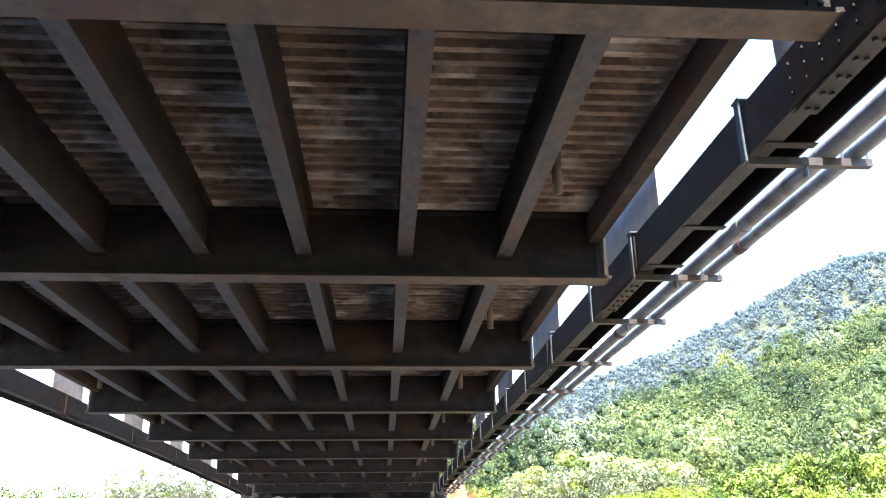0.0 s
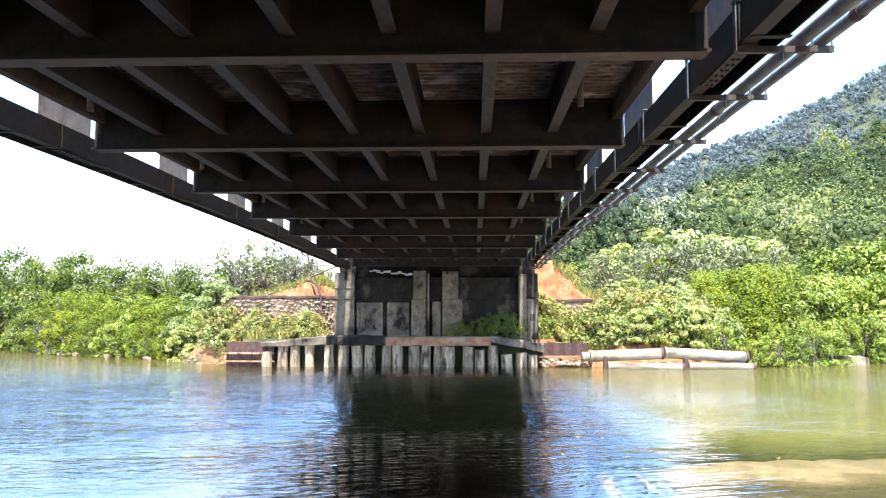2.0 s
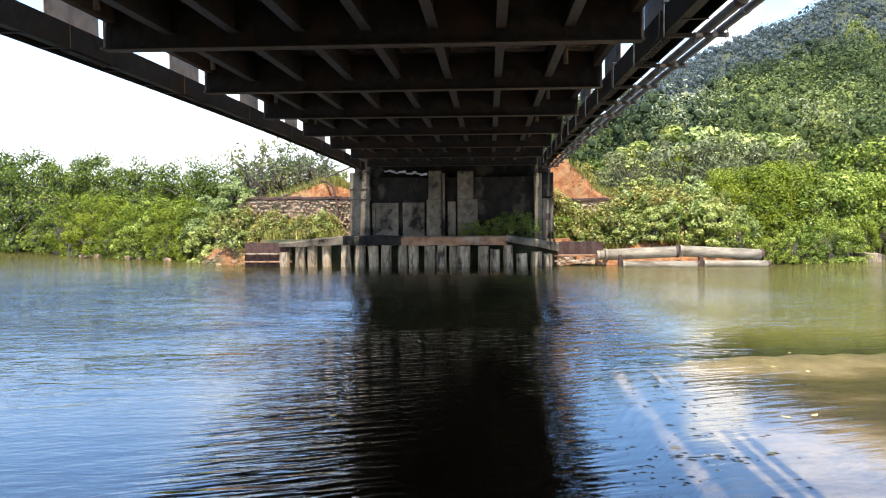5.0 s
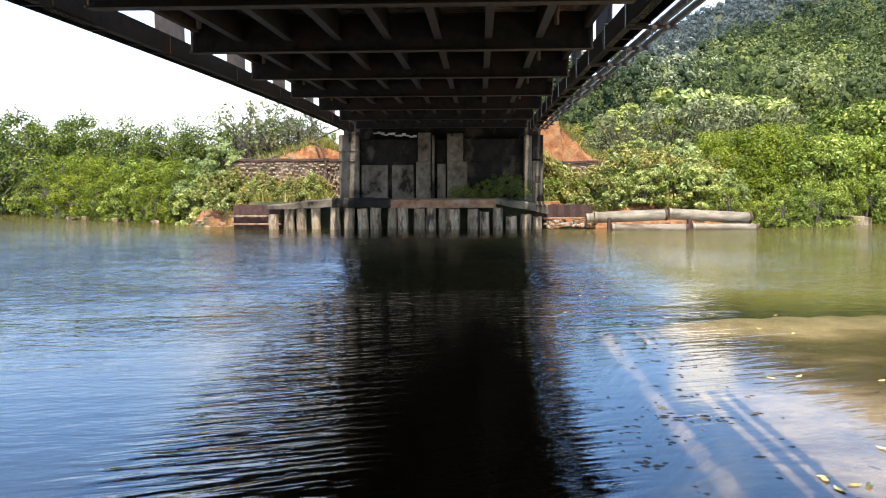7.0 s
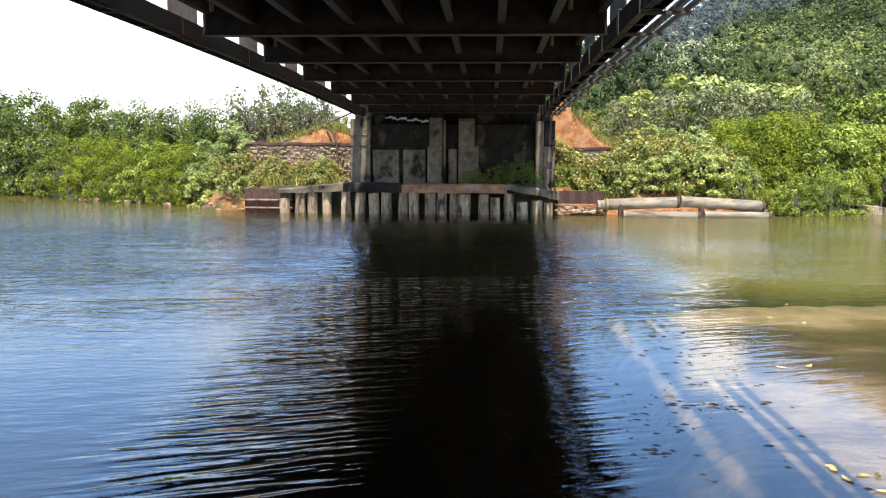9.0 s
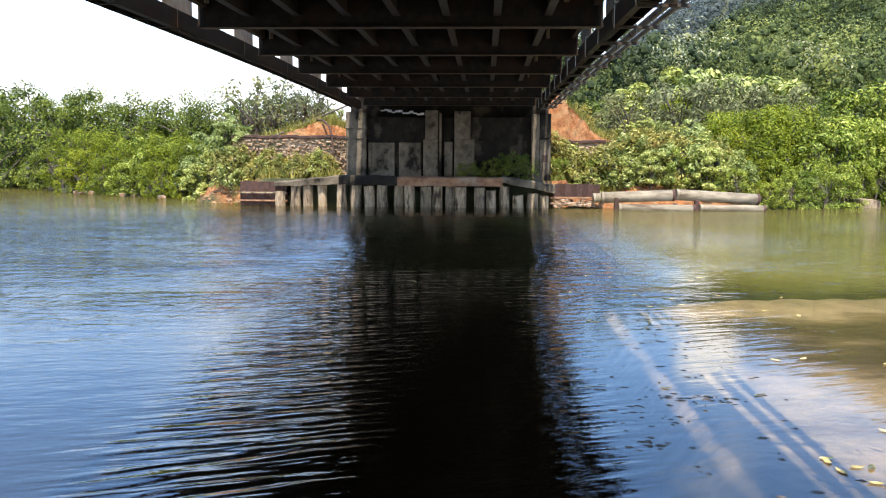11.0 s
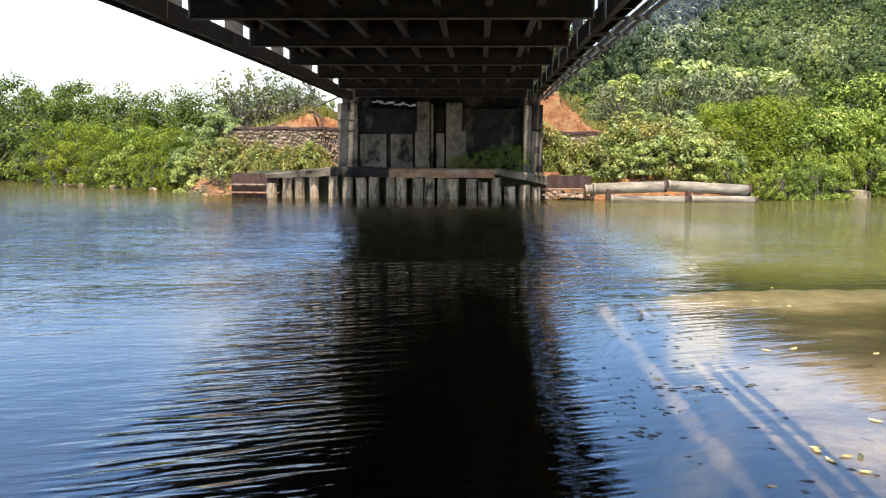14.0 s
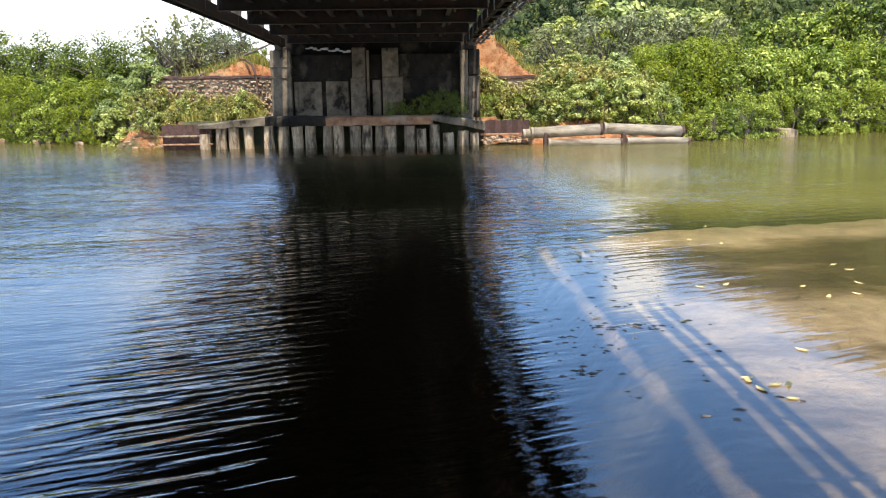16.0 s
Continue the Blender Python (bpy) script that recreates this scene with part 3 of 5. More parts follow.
def chord(name, x_in, s, low=0.035):
    """A built-up bottom chord: two channels, inner one with its flange outward, tie plates between."""
    zb, h, w = 3.812, 0.30, 0.326
    bm = bmesh.new()
    c = [(0, 0), (0.11, 0), (0.11, 0.016), (0.014, 0.016), (0.014, h - 0.016), (0.11, h - 0.016), (0.11, h), (0, h)]
    along(bm, [(x_in + s * a, zb + b) for a, b in c], NODES[0], NODES[-1] + 0.25, 1.8)
    ob = part(name, bm, STEEL, bridge)
    bm = bmesh.new()
    c2 = [(w, low), (w - 0.014, low), (w - 0.014, h - 0.016), (w - 0.09, h - 0.016), (w - 0.09, h), (w, h)]
    along(bm, [(x_in + s * a, zb + b) for a, b in c2], NODES[0], NODES[-1] + 0.25, 1.8)
    part("outer_channel", bm, STEEL, ob)
    bm = bmesh.new()
    along(bm, [(x_in + s * 0.10, zb + h - 0.026), (x_in + s * (w - 0.08), zb + h - 0.026), (x_in + s * (w - 0.08), zb + h - 0.018), (x_in + s * 0.10, zb + h - 0.018)], NODES[0], NODES[-1] + 0.25, 1.8)
    part("cover_plate", bm, STEEL, ob)
    for y in NODES:
        for dy in (0.9, 2.1, 2.9):
            bm = bmesh.new()
            z = zb + camber(y + dy)
            add_box(bm, (min(x_in + s * 0.02, x_in + s * 0.3), y + dy - 0.03, z - 0.010), (max(x_in + s * 0.02, x_in + s * 0.3), y + dy + 0.03, z - 0.003))
            part("tie_plate", bm, STEEL, ob)
    for y in NODES:
        # node plate with bolt heads under and beside the chord
        bm = bmesh.new()
        z = zb + camber(y)
        add_box(bm, (min(x_in + s * 0.005, x_in + s * 0.12), y - 0.55, z - 0.016), (max(x_in + s * 0.005, x_in + s * 0.12), y + 0.55, z - 0.004))
        add_box(bm, (min(x_in - s * 0.014, x_in - s * 0.002), y - 0.55, z + 0.012), (max(x_in - s * 0.014, x_in - s * 0.002), y + 0.55, z + 0.285))
        for k in range(8):
            for q in (0.045, 0.09):
                p = (x_in + s * q, y - 0.49 + k * 0.14, z - 0.016)
                add_tube(bm, p, (p[0], p[1], p[2] - 0.014), 0.0135, None, 6)
            for q in (0.06, 0.14, 0.22) if y < 4.5 else ():
                p = (x_in - s * 0.014, y - 0.49 + k * 0.14, z + q)
                add_tube(bm, p, (p[0] - s * 0.014, p[1], p[2]), 0.0135, None, 6)
        part("node_plate", bm, STEEL, ob)
        # gusset standing over the chord before each cross beam
        bm = bmesh.new()
        x = x_in + s * 0.06
        zt = zb + h + camber(y)
        far_y = y + (0.72 if s > 0 else 0.30)
        pts = [(y - 0.98, zt - 0.05), (far_y, zt - 0.05), (far_y, zt + 0.75), (y - 0.98, zt + 0.75)]
        vs = [bm.verts.new((x, a, b)) for a, b in pts]
        f = bm.faces.new(vs)
        got = bmesh.ops.extrude_face_region(bm, geom=[f])
        for v in got["geom"]:
            if isinstance(v, bmesh.types.BMVert):
                v.co.x += 0.014 * s
        bmesh.ops.recalc_face_normals(bm, faces=bm.faces[:])
        part("gusset_plate", bm, STEEL_GREY_LIT, ob, "grey gusset plate, coloured paler for the sky light on it")


chord("bottom_chord", 1.94, 1)
chord("bottom_chord", -4.95, -1, 0.0)

# pipe brackets and straps on one chord
BRACKETS = [-1.6, 0.2, 2.0, 3.80, 5.86, 7.2, 9.1, 10.95] + [12.75 + 1.798 * k for k in range(11)]


def pipe_bracket(y):
    ob = thing("pipe_bracket", "dark rusty angle-iron bracket bolted under the bridge chord", "bracket", "pipe brackets")
    z = 3.79 + camber(y)
    bm = bmesh.new()
    prof = [(0, 0), (0.045, 0), (0.045, 0.006), (0.006, 0.006), (0.006, 0.045), (0, 0.045)]
    rings = [[bm.verts.new((x, y + a - 0.022, z - 0.035 + b)) for a, b in prof] for x in (1.925, 2.62)]
    for j in range(6):
        bm.faces.new((rings[0][j], rings[0][(j + 1) % 6], rings[1][(j + 1) % 6], rings[1][j]))
    bm.faces.new(rings[0])
    bm.faces.new(rings[1][::-1])
    bmesh.ops.recalc_face_normals(bm, faces=bm.faces[:])
    part("arm", bm, STEEL_WORN_LIT, ob)
    bm = bmesh.new()
    add_box(bm, (1.910, y - 0.028, z - 0.02), (1.924, y + 0.028, z + 0.36), 0.003)
    add_box(bm, (1.905, y - 0.045, z + 0.345), (1.99, y + 0.045, z + 0.36), 0.003)
    part("strap", bm, STEEL_BLUE, ob, "blue-grey galvanised strap")
    bm = bmesh.new()
    add_tube(bm, (2.61, y, z), (2.61, y, z + 0.12), 0.007, None, 6)
    add_tube(bm, (2.61, y, z + 0.115), (2.57, y, z + 0.10), 0.007, None, 6)
    part("end_hook", bm, STEEL_BLUE, ob)
    bm = bmesh.new()
    add_tube(bm, (2.47, y, z), (2.47, y, z + 0.07), 0.008, None, 6)
    part("stop_rod", bm, STEEL_BLUE, ob)
    bm = bmesh.new()
    add_tube(bm, (2.25, y, z - 0.10), (2.25, y, z + 0.02), 0.014, None, 6)
    part("bolt", bm, STEEL_BLUE, ob)


for y in BRACKETS:
    pipe_bracket(y)


def long_pipe(x, z, r, label):
    ob = thing("service_pipe", label, "pipe", "service pipes")
    bm = bmesh.new()
    sides, ys = 14, np.linspace(NODES[0], NODES[-1] + 0.4, 22)
    rings = [[bm.verts.new((x + r * math.cos(a), y, z + camber(y) + r * math.sin(a))) for a in np.linspace(0, 2 * math.pi, sides, endpoint=False)] for y in ys]
    for a, b in zip(rings, rings[1:]):
        for j in range(sides):
            bm.faces.new((a[j], b[j], b[(j + 1) % sides], a[(j + 1) % sides]))
    bm.faces.new(rings[0])
    bm.faces.new(rings[-1][::-1])
    part("barrel", bm, PIPE, ob, "", True)
    for y in np.arange(-1.0, 31, 2.97):
        y = float(y) + (0.35 if x > 2.5 else 0.0)
        bm = bmesh.new()
        add_tube(bm, (x, y - 0.05, z + camber(y)), (x, y + 0.05, z + camber(y)), r + 0.007, None, 14)
        part("coupling", bm, RUST_DARK if int(y * 3) % 2 else PIPE, ob)


long_pipe(2.395, 3.852, 0.053, "grey steel service pipe beside the bridge chord")
long_pipe(2.545, 3.842, 0.043, "grey outer service pipe on the bridge brackets")


def drain(x, y, s):
    ob = thing("drain_pipe", "short rusty drain stub beneath the bridge deck", "drain pipe", "drain stubs")
    bm = bmesh.new()
    z = camber(y)
    add_tube(bm, (x, y, 4.52 + z), (x + 0.01 * s, y + 0.05, 4.02 + z), 0.035, None, 10)
    part("stub", bm, STEEL_RUST, ob, "", True)
    bm = bmesh.new()
    add_tube(bm, (x, y, 4.47 + z), (x, y, 4.495 + z), 0.06, None, 10)
    part("collar", bm, STEEL_RUST, ob)


for y0 in NODES:
    drain(1.115, y0 + 2.02, 1)
    drain(-4.12, y0 + 2.02, -1)

# ---- far abutment ----
abutment = thing("bridge_abutment", "stained grey concrete abutment with pilasters under the bridge", "abutment")
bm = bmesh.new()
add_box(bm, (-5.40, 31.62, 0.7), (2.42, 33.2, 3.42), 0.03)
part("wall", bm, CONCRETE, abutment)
for x0, x1, y, z1, mat in ((-5.44, -4.66, 31.40, 3.60, CONCRETE_PALE), (-2.37, -1.86, 31.44, 3.66, CONCRETE_PALE), (-1.24, -0.62, 31.44, 3.64, CONCRETE_PALE)):
    bm = bmesh.new()
    add_box(bm, (x0, y, 0.9), (x1, 31.66, z1), 0.025)
    part("pilaster", bm, mat, abutment)
for x0, x1, z1 in ((-3.39, -2.52, 2.43), (-2.44, -1.86, 2.54), (-1.62, -1.30, 2.46), (-1.24, -0.46, 2.56)):
    bm = bmesh.new()
    add_box(bm, (x0, 31.36 if x0 > -3 else 31.50, 0.9), (x1, 31.68, z1), 0.03)
    part("pilaster_foot", bm, CONCRETE_PALE, abutment)
for x0, x1, z0, z1 in ((-4.60, -4.46, 1.0, 2.42), (-3.72, -3.56, 1.0, 2.42), (-4.46, -3.72, 2.26, 2.42), (-4.46, -3.72, 1.0, 1.24)):
    bm = bmesh.new()
    add_box(bm, (x0, 31.53, z0), (x1, 31.66, z1), 0.02)
    part("panel_frame", bm, CONCRETE_PALE, abutment)
bm = bmesh.new()
add_box(bm, (-4.47, 31.575, 1.2), (-3.71, 31.65, 2.28), 0.01)
part("recessed_panel", bm, CONCRETE_PALE, abutment)
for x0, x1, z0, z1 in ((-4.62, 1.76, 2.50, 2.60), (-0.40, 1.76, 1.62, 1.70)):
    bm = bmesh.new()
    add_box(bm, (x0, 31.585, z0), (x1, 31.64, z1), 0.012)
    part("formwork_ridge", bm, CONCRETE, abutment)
bm = bmesh.new()
add_box(bm, (-1.82, 31.40, 0.9), (-1.73, 31.60, 3.55), 0.01)
part("drain_strip", bm, CONCRETE_PALE, abutment)
for x0, x1, y, z0, z1, mat in ((1.72, 2.02, 31.30, 0.9, 3.52, CONCRETE_PALE), (2.03, 2.46, 31.32, 0.9, 2.56, CONCRETE_PALE), (2.03, 2.46, 31.35, 2.60, 3.55, CONCRETE)):
    bm = bmesh.new()
    add_box(bm, (x0, y, z0), (x1, 31.66, z1), 0.025)
    part("corner_block", bm, mat, abutment)
# thin dark plate on the block, its colour standing for a hole's shade
bm = bmesh.new()
add_box(bm, (2.16, 31.30, 1.72), (2.34, 31.33, 1.98), 0.01)
part("weep_hole", bm, RUST_DARK, abutment)
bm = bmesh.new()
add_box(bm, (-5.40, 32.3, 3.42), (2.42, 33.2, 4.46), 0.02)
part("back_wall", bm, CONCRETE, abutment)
for x in (1.95, -5.0):
    bm = bmesh.new()
    add_box(bm, (x - 0.05, 31.45, 3.42), (x + 0.40, 31.95, 3.70), 0.02)
    part("bearing", bm, STEEL, abutment)
for z in (2.55, 2.95):
    bm = bmesh.new()
    add_box(bm, (-5.47, 31.36, z), (-4.63, 31.64, z + 0.06), 0.015)
    part("ledge", bm, CONCRETE_PALE, abutment)
bm = bmesh.new()
for k in range(12):
    x = -4.1 + k * 0.14
    z = 3.62 - 0.012 * k + 0.03 * math.sin(k * 1.7)
    add_box(bm, (x, 31.5, z), (x + 0.15, 31.56, z + 0.05 + 0.02 * (k % 3)), 0.01)
tagged(part("plastic_strip", bm, RAG), "torn pale strip lying along the abutment top", "debris")

# ---- pile wall and its caps ----
PILE_PX = (-7.75, -7.22, -6.69, -6.14, -5.46, -4.87, -4.36, -3.86, -3.28, -2.84, -2.27, -1.78, -1.34, -0.92, -0.24, 0.18, 0.67, 1.22, 1.73, 2.15)
rng = random.Random(4)


def pile(x, i):
    bm = bmesh.new()
    r, top = rng.uniform(0.185, 0.235), rng.uniform(0.76, 0.86)
    if i < 2:
        top = 0.55 + 0.25 * i
    if i in (15, 17):
        top -= 0.16
    if i > 16:
        top = rng.uniform(0.45, 0.75)
    vs = add_tube(bm, (x + rng.uniform(-.05, .05), 30.36, -0.9), (x + rng.uniform(-.05, .05), 30.36 + rng.uniform(-.05, .05), top), r, r * 0.94, 10)
    bmesh.ops.subdivide_edges(bm, edges=[e for e in bm.edges if abs(e.verts[0].co.z - e.verts[1].co.z) > 0.4], cuts=3)
    for v in bm.verts:
        v.co += Vector((rng.uniform(-.018, .018), rng.uniform(-.018, .018), rng.uniform(-.03, .03) if v.co.z > 0.4 else 0))
    ob = part("round_post", bm, PILE)
    tagged(ob, "weathered pale round post standing in the water", "post", "river posts")


for i, x in enumerate(PILE_PX):
    pile(x, i)


def capping(name, pts, mat, label, cat):
    bm = bmesh.new()
    rings = []
    n = len(pts)
    for x, z, h in pts:
        j = rng.uniform(-0.02, 0.02)
        rings.append([bm.verts.new(p) for p in ((x, 30.08 + j, z - h), (x, 30.06 + j, z - 0.04), (x, 30.14 + j, z), (x, 30.75, z + 0.01), (x, 30.78, z - h))])
    for a, b in zip(rings, rings[1:]):
        for k in range(5):
            bm.faces.new((a[k], a[(k + 1) % 5], b[(k + 1) % 5], b[k]))
    bm.faces.new(rings[0])
    bm.faces.new(rings[-1][::-1])
    bmesh.ops.recalc_face_normals(bm, faces=bm.faces[:])
    tagged(part(name, bm, mat), label, cat)


def run(x0, x1, z0, z1, h0, h1, n):
    return [(x0 + (x1 - x0) * k / n, z0 + (z1 - z0) * k / n + rng.uniform(-.02, .02), h0 + (h1 - h0) * k / n + rng.uniform(-.015, .015)) for k in range(n + 1)]


capping("concrete_ledge", run(-7.95, -5.5, 0.90, 1.17, 0.14, 0.34, 10), CONCRETE_PALE, "broken grey concrete ledge over the posts", "ledge")
capping("concrete_ledge", run(-5.5, -3.3, 1.17, 1.16, 0.34, 0.34, 8), CONCRETE, "grey concrete ledge over the posts", "ledge")
capping("cap_beam", run(-3.3, 0.62, 1.14, 1.13, 0.33, 0.33, 10), RUST_BEAM, "rust-brown steel beam lying over the posts", "beam")
capping("concrete_ledge", run(0.62, 2.55, 1.16, 0.88, 0.24, 0.30, 8), CONCRETE_PALE, "tilted broken grey concrete ledge over the posts", "ledge")


def sheet_panel(x0, x1, y, z0, z1, label, rails=()):
    ob = thing("sheet_pile_wall", label, "sheet piling")
    bm = bmesh.new()
    n = max(2, round((x1 - x0) / 0.22))
    ring = []
    for k in range(n + 1):
        x = x0 + (x1 - x0) * k / n
        dy = 0.10 if k % 2 else 0.0
        ring.append([bm.verts.new((x, y + dy, z0)), bm.verts.new((x, y + dy, z1 + rng.uniform(-.03, .03)))])
    for a, b in zip(ring, ring[1:]):
        bm.faces.new((a[0], b[0], b[1], a[1]))
    got = bmesh.ops.extrude_face_region(bm, geom=bm.faces[:])
    for v in got["geom"]:
        if isinstance(v, bmesh.types.BMVert):
            v.co.y += 0.03
    bmesh.ops.recalc_face_normals(bm, faces=bm.faces[:])
    part("sheet", bm, RUST_DARK, ob)
    for za, zb2, mat in rails:
        bm = bmesh.new()
        add_box(bm, (x0 - 0.02, y - 0.14, za), (x1 + 0.05, y + 0.02, zb2), 0.012)
        part("rail", bm, mat, ob)


sheet_panel(-9.35, -7.55, 30.42, -0.3, 0.92, "dark rusty steel sheet piling with pale rails at the bank", ((0.46, 0.52, PILE), (0.16, 0.22, RUST_BEAM)))
sheet_panel(2.55, 4.25, 30.55, 0.42, 0.90, "dark rusty corrugated sheet above the stone rubble", ())
bm = bmesh.new()
add_box(bm, (2.4, 30.25, 0.36), (4.3, 30.40, 0.43), 0.01)
tagged(part("steel_rail", bm, RUST_BEAM), "rust-brown steel rail lying along the rubble", "rail")


# ---- concrete pipes on the bank ----
def bank_pipe(a, b, r, label):
    ob = thing("concrete_pipe", label, "pipe", "bank pipes")
    bm = bmesh.new()
    add_tube(bm, a, b, r, None, 20)
    part("barrel", bm, BAMBOO, ob, "", True)
    va, vb = Vector(a), Vector(b)
    for c, s in ((va, 1), (vb, -1)):
        bm = bmesh.new()
        d = (vb - va).normalized() * 0.12 * s
        add_tube(bm, c - d * 0.15, c + d * 0.6, r + 0.014, None, 20)
        part("collar", bm, RUST_DARK if s < 0 else BAMBOO, ob)


bank_pipe((4.25, 29.95, 0.43), (6.85, 29.95, 0.54), 0.205, "pale weathered pipe resting on the river bank")
bank_pipe((6.92, 29.9, 0.57), (9.95, 30.2, 0.40), 0.20, "pale weathered pipe sloping along the river bank")
bank_pipe((3.98, 30.12, 0.40), (4.7, 30.12, 0.47), 0.17, "short pale pipe end lying on the orange bank")
bank_pipe((4.85, 29.7, 0.08), (7.55, 29.7, 0.06), 0.15, "pale pipe half sunk at the water edge")
bank_pipe((7.75, 29.7, 0.10), (10.1, 29.85, 0.08), 0.13, "thin pale pipe half sunk at the water edge")
for x, z1 in ((4.75, 0.45), (7.65, 0.38), (6.88, 0.25)):
    bm = bmesh.new()
    add_box(bm, (x - 0.07, 29.72, -0.6), (x + 0.07, 29.95, z1), 0.02)
    tagged(part("support_post", bm, RUST_DARK), "dark rusty post holding the bank pipes", "post", "pipe posts")


# ---- stones ----
def stone_mesh(seed, mat=STONE):
    r = random.Random(seed)
    bm = bmesh.new()
    bmesh.ops.create_icosphere(bm, subdivisions=1, radius=0.5)
    for v in bm.verts:
        v.co *= r.uniform(0.82, 1.12)
        v.co.x, v.co.y, v.co.z = max(-0.40, min(0.40, v.co.x)), max(-0.36, min(0.36, v.co.y)), max(-0.37, min(0.37, v.co.z))
    me = bpy.data.meshes.new("stone")
    bm.to_mesh(me)
    bm.free()
    me.materials.append(mat)
    return me


STONES = [stone_mesh(k) for k in range(6)]
CLOD = surface("orange_clod", (0.22, 0.085, 0.028), (0.46, 0.22, 0.085), 5, (0.40, 0.30, 0.19), 1.1, 0.95, 0.0, 0.8, 20, vary=0.3)
CLODS = [stone_mesh(k, CLOD) for k in range(10, 14)]


def set_stone(parent, x, y, z, w, h, d=0.34):
    ob = new("stone", STONES[rng.randrange(6)])
    ob.parent = parent
    ob.location, ob.scale = (x, y, z), (w * 1.08, d, h * 1.12)
    ob.rotation_euler = (rng.uniform(-.2, .2), rng.uniform(-.25, .25), rng.uniform(-.2, .2))


def retaining_wall(x0, x1, y, z0, z1, label, keep=1.0):
    ob = thing("retaining_wall", label, "retaining wall")
    bm = bmesh.new()
    add_box(bm, (x0, y, z0), (x1, y + 0.4, z1), 0.02)
    part("core", bm, MORTAR, ob)
    bm = bmesh.new()
    n = 9
    for k in range(n):
        a, b = x0 - 0.05 + (x1 - x0 + 0.1) * k / n, x0 - 0.05 + (x1 - x0 + 0.1) * (k + 1) / n
        dz = 0.02 * math.sin(k * 2.1)
        add_box(bm, (a, y - 0.10, z1 + dz), (b, y + 0.3, z1 + 0.12 + dz), 0.015)
    part("coping", bm, RUST_DARK, ob, "dark rust-stained coping beam")
    z = z0 + 0.08
    while z < z1 - 0.06:
        h = rng.uniform(0.09, 0.15)
        x = x0 + rng.uniform(0, 0.1)
        while x < x1 - 0.1:
            w = rng.choice((0.09, 0.13, 0.17, 0.22, 0.30)) * rng.uniform(0.8, 1.25)
            hh = h * rng.uniform(0.7, 1.35)
            if rng.random() < keep:
                set_stone(ob, x + w / 2, y + rng.uniform(-0.05, 0.05), z + h / 2 - 0.04 + rng.uniform(-.05, .05), w, hh)
            x += w + rng.uniform(0, 0.05)
        z += h
    return ob


retaining_wall(-10.4, -5.62, 33.0, 0.75, 2.60, "rubble stone retaining wall with dark coping beside the abutment", 0.93)
retaining_wall(2.5, 6.6, 33.0, 0.75, 2.46, "rubble stone retaining wall half hidden by weeds", 0.9)
rubble = thing("stone_rubble", "loose pale stones on orange earth under the sheet", "rubble")
for k in range(46):
    x = 2.45 + rng.random() * 1.9
    set_stone(rubble, x, 30.25 + rng.random() * 0.25, 0.06 + rng.random() * 0.28, rng.uniform(.14, .34), rng.uniform(.10, .2), 0.25)
clods = thing("earth_rubble", "orange earth clods and stones spilled at the bank", "rubble")
for k in range(60):
    x, y = rng.uniform(-12.4, -9.6), rng.uniform(31.7, 33.2)
    z = float(ground_height(np.array([x]), np.array([y]))[0])
    if z > -0.05:
        set_stone(clods, x, y, z + 0.03, rng.uniform(.10, .34), rng.uniform(.08, .2), 0.22)
        clods.children[-1].data = CLODS[k % 4]
rocks = thing("shore_rocks", "grey rocks at the foot of the mangroves", "rocks")
for k in range(9):
    x = rng.uniform(-20, -13)
    set_stone(rocks, x, float(np.interp(x, SHORE_X, SHORE_Y)) + rng.uniform(-.35, .3), 0.05, rng.uniform(.2, .6), rng.uniform(.15, .3), 0.4)
bm = bmesh.new()
add_tube(bm, (-9.3, 33.6, 2.5), (-5.5, 34.2, 4.15), 0.05, 0.035, 8)
tagged(part("leaning_pole", bm, BARK), "thin grey pole leaning on the earth mound", "pole")
# thin dark tube from the mound's peak down over the wall
bm = bmesh.new()
TUBE_PATH = ((-7.0, 33.5, 3.36), (-6.7, 33.2, 3.34), (-6.42, 32.95, 3.12), (-6.25, 32.8, 2.7), (-6.2, 32.72, 2.0), (-6.2, 32.7, 1.0))
for a, b in zip(TUBE_PATH, TUBE_PATH[1:]):
    add_tube(bm, a, b, 0.042, None, 8)
tagged(part("drain_hose", bm, RUST_DARK), "dark tube bending down over the stone wall", "hose")


# ---- trees and shrubs ----
def leaf_cloud(centres, radii, count, size, seed, flat=0.8, shell=0.55):
    """Leaf blades scattered in clumps: vertex and face arrays."""
    r = np.random.default_rng(seed)
    k = r.integers(0, len(centres), count)
    d = r.normal(size=(count, 3))
    d /= np.linalg.norm(d, axis=1)[:, None]
    rad = (shell + (1 - shell) * r.random(count) ** 0.5)[:, None]
    p = np.asarray(centres)[k] + d * rad * np.asarray(radii)[k][:, None] * np.array([1, 1, flat])
    nrm = d * 1.0 + r.normal(size=(count, 3)) * 0.42 + np.array([0, -0.1, 0.4])
    nrm /= np.linalg.norm(nrm, axis=1)[:, None]
    t = np.cross(nrm, r.normal(size=(count, 3)))
    t /= np.linalg.norm(t, axis=1)[:, None] + 1e-9
    b = np.cross(nrm, t)
    s = size * r.uniform(0.6, 1.35, count)[:, None]
    v = np.stack([p - t * s, p + b * s * 0.45 + nrm * s * 0.1, p + t * s, p - b * s * 0.45 + nrm * s * 0.1], 1).reshape(-1, 3)
    f = np.arange(count * 4).reshape(-1, 4)
    return v, f


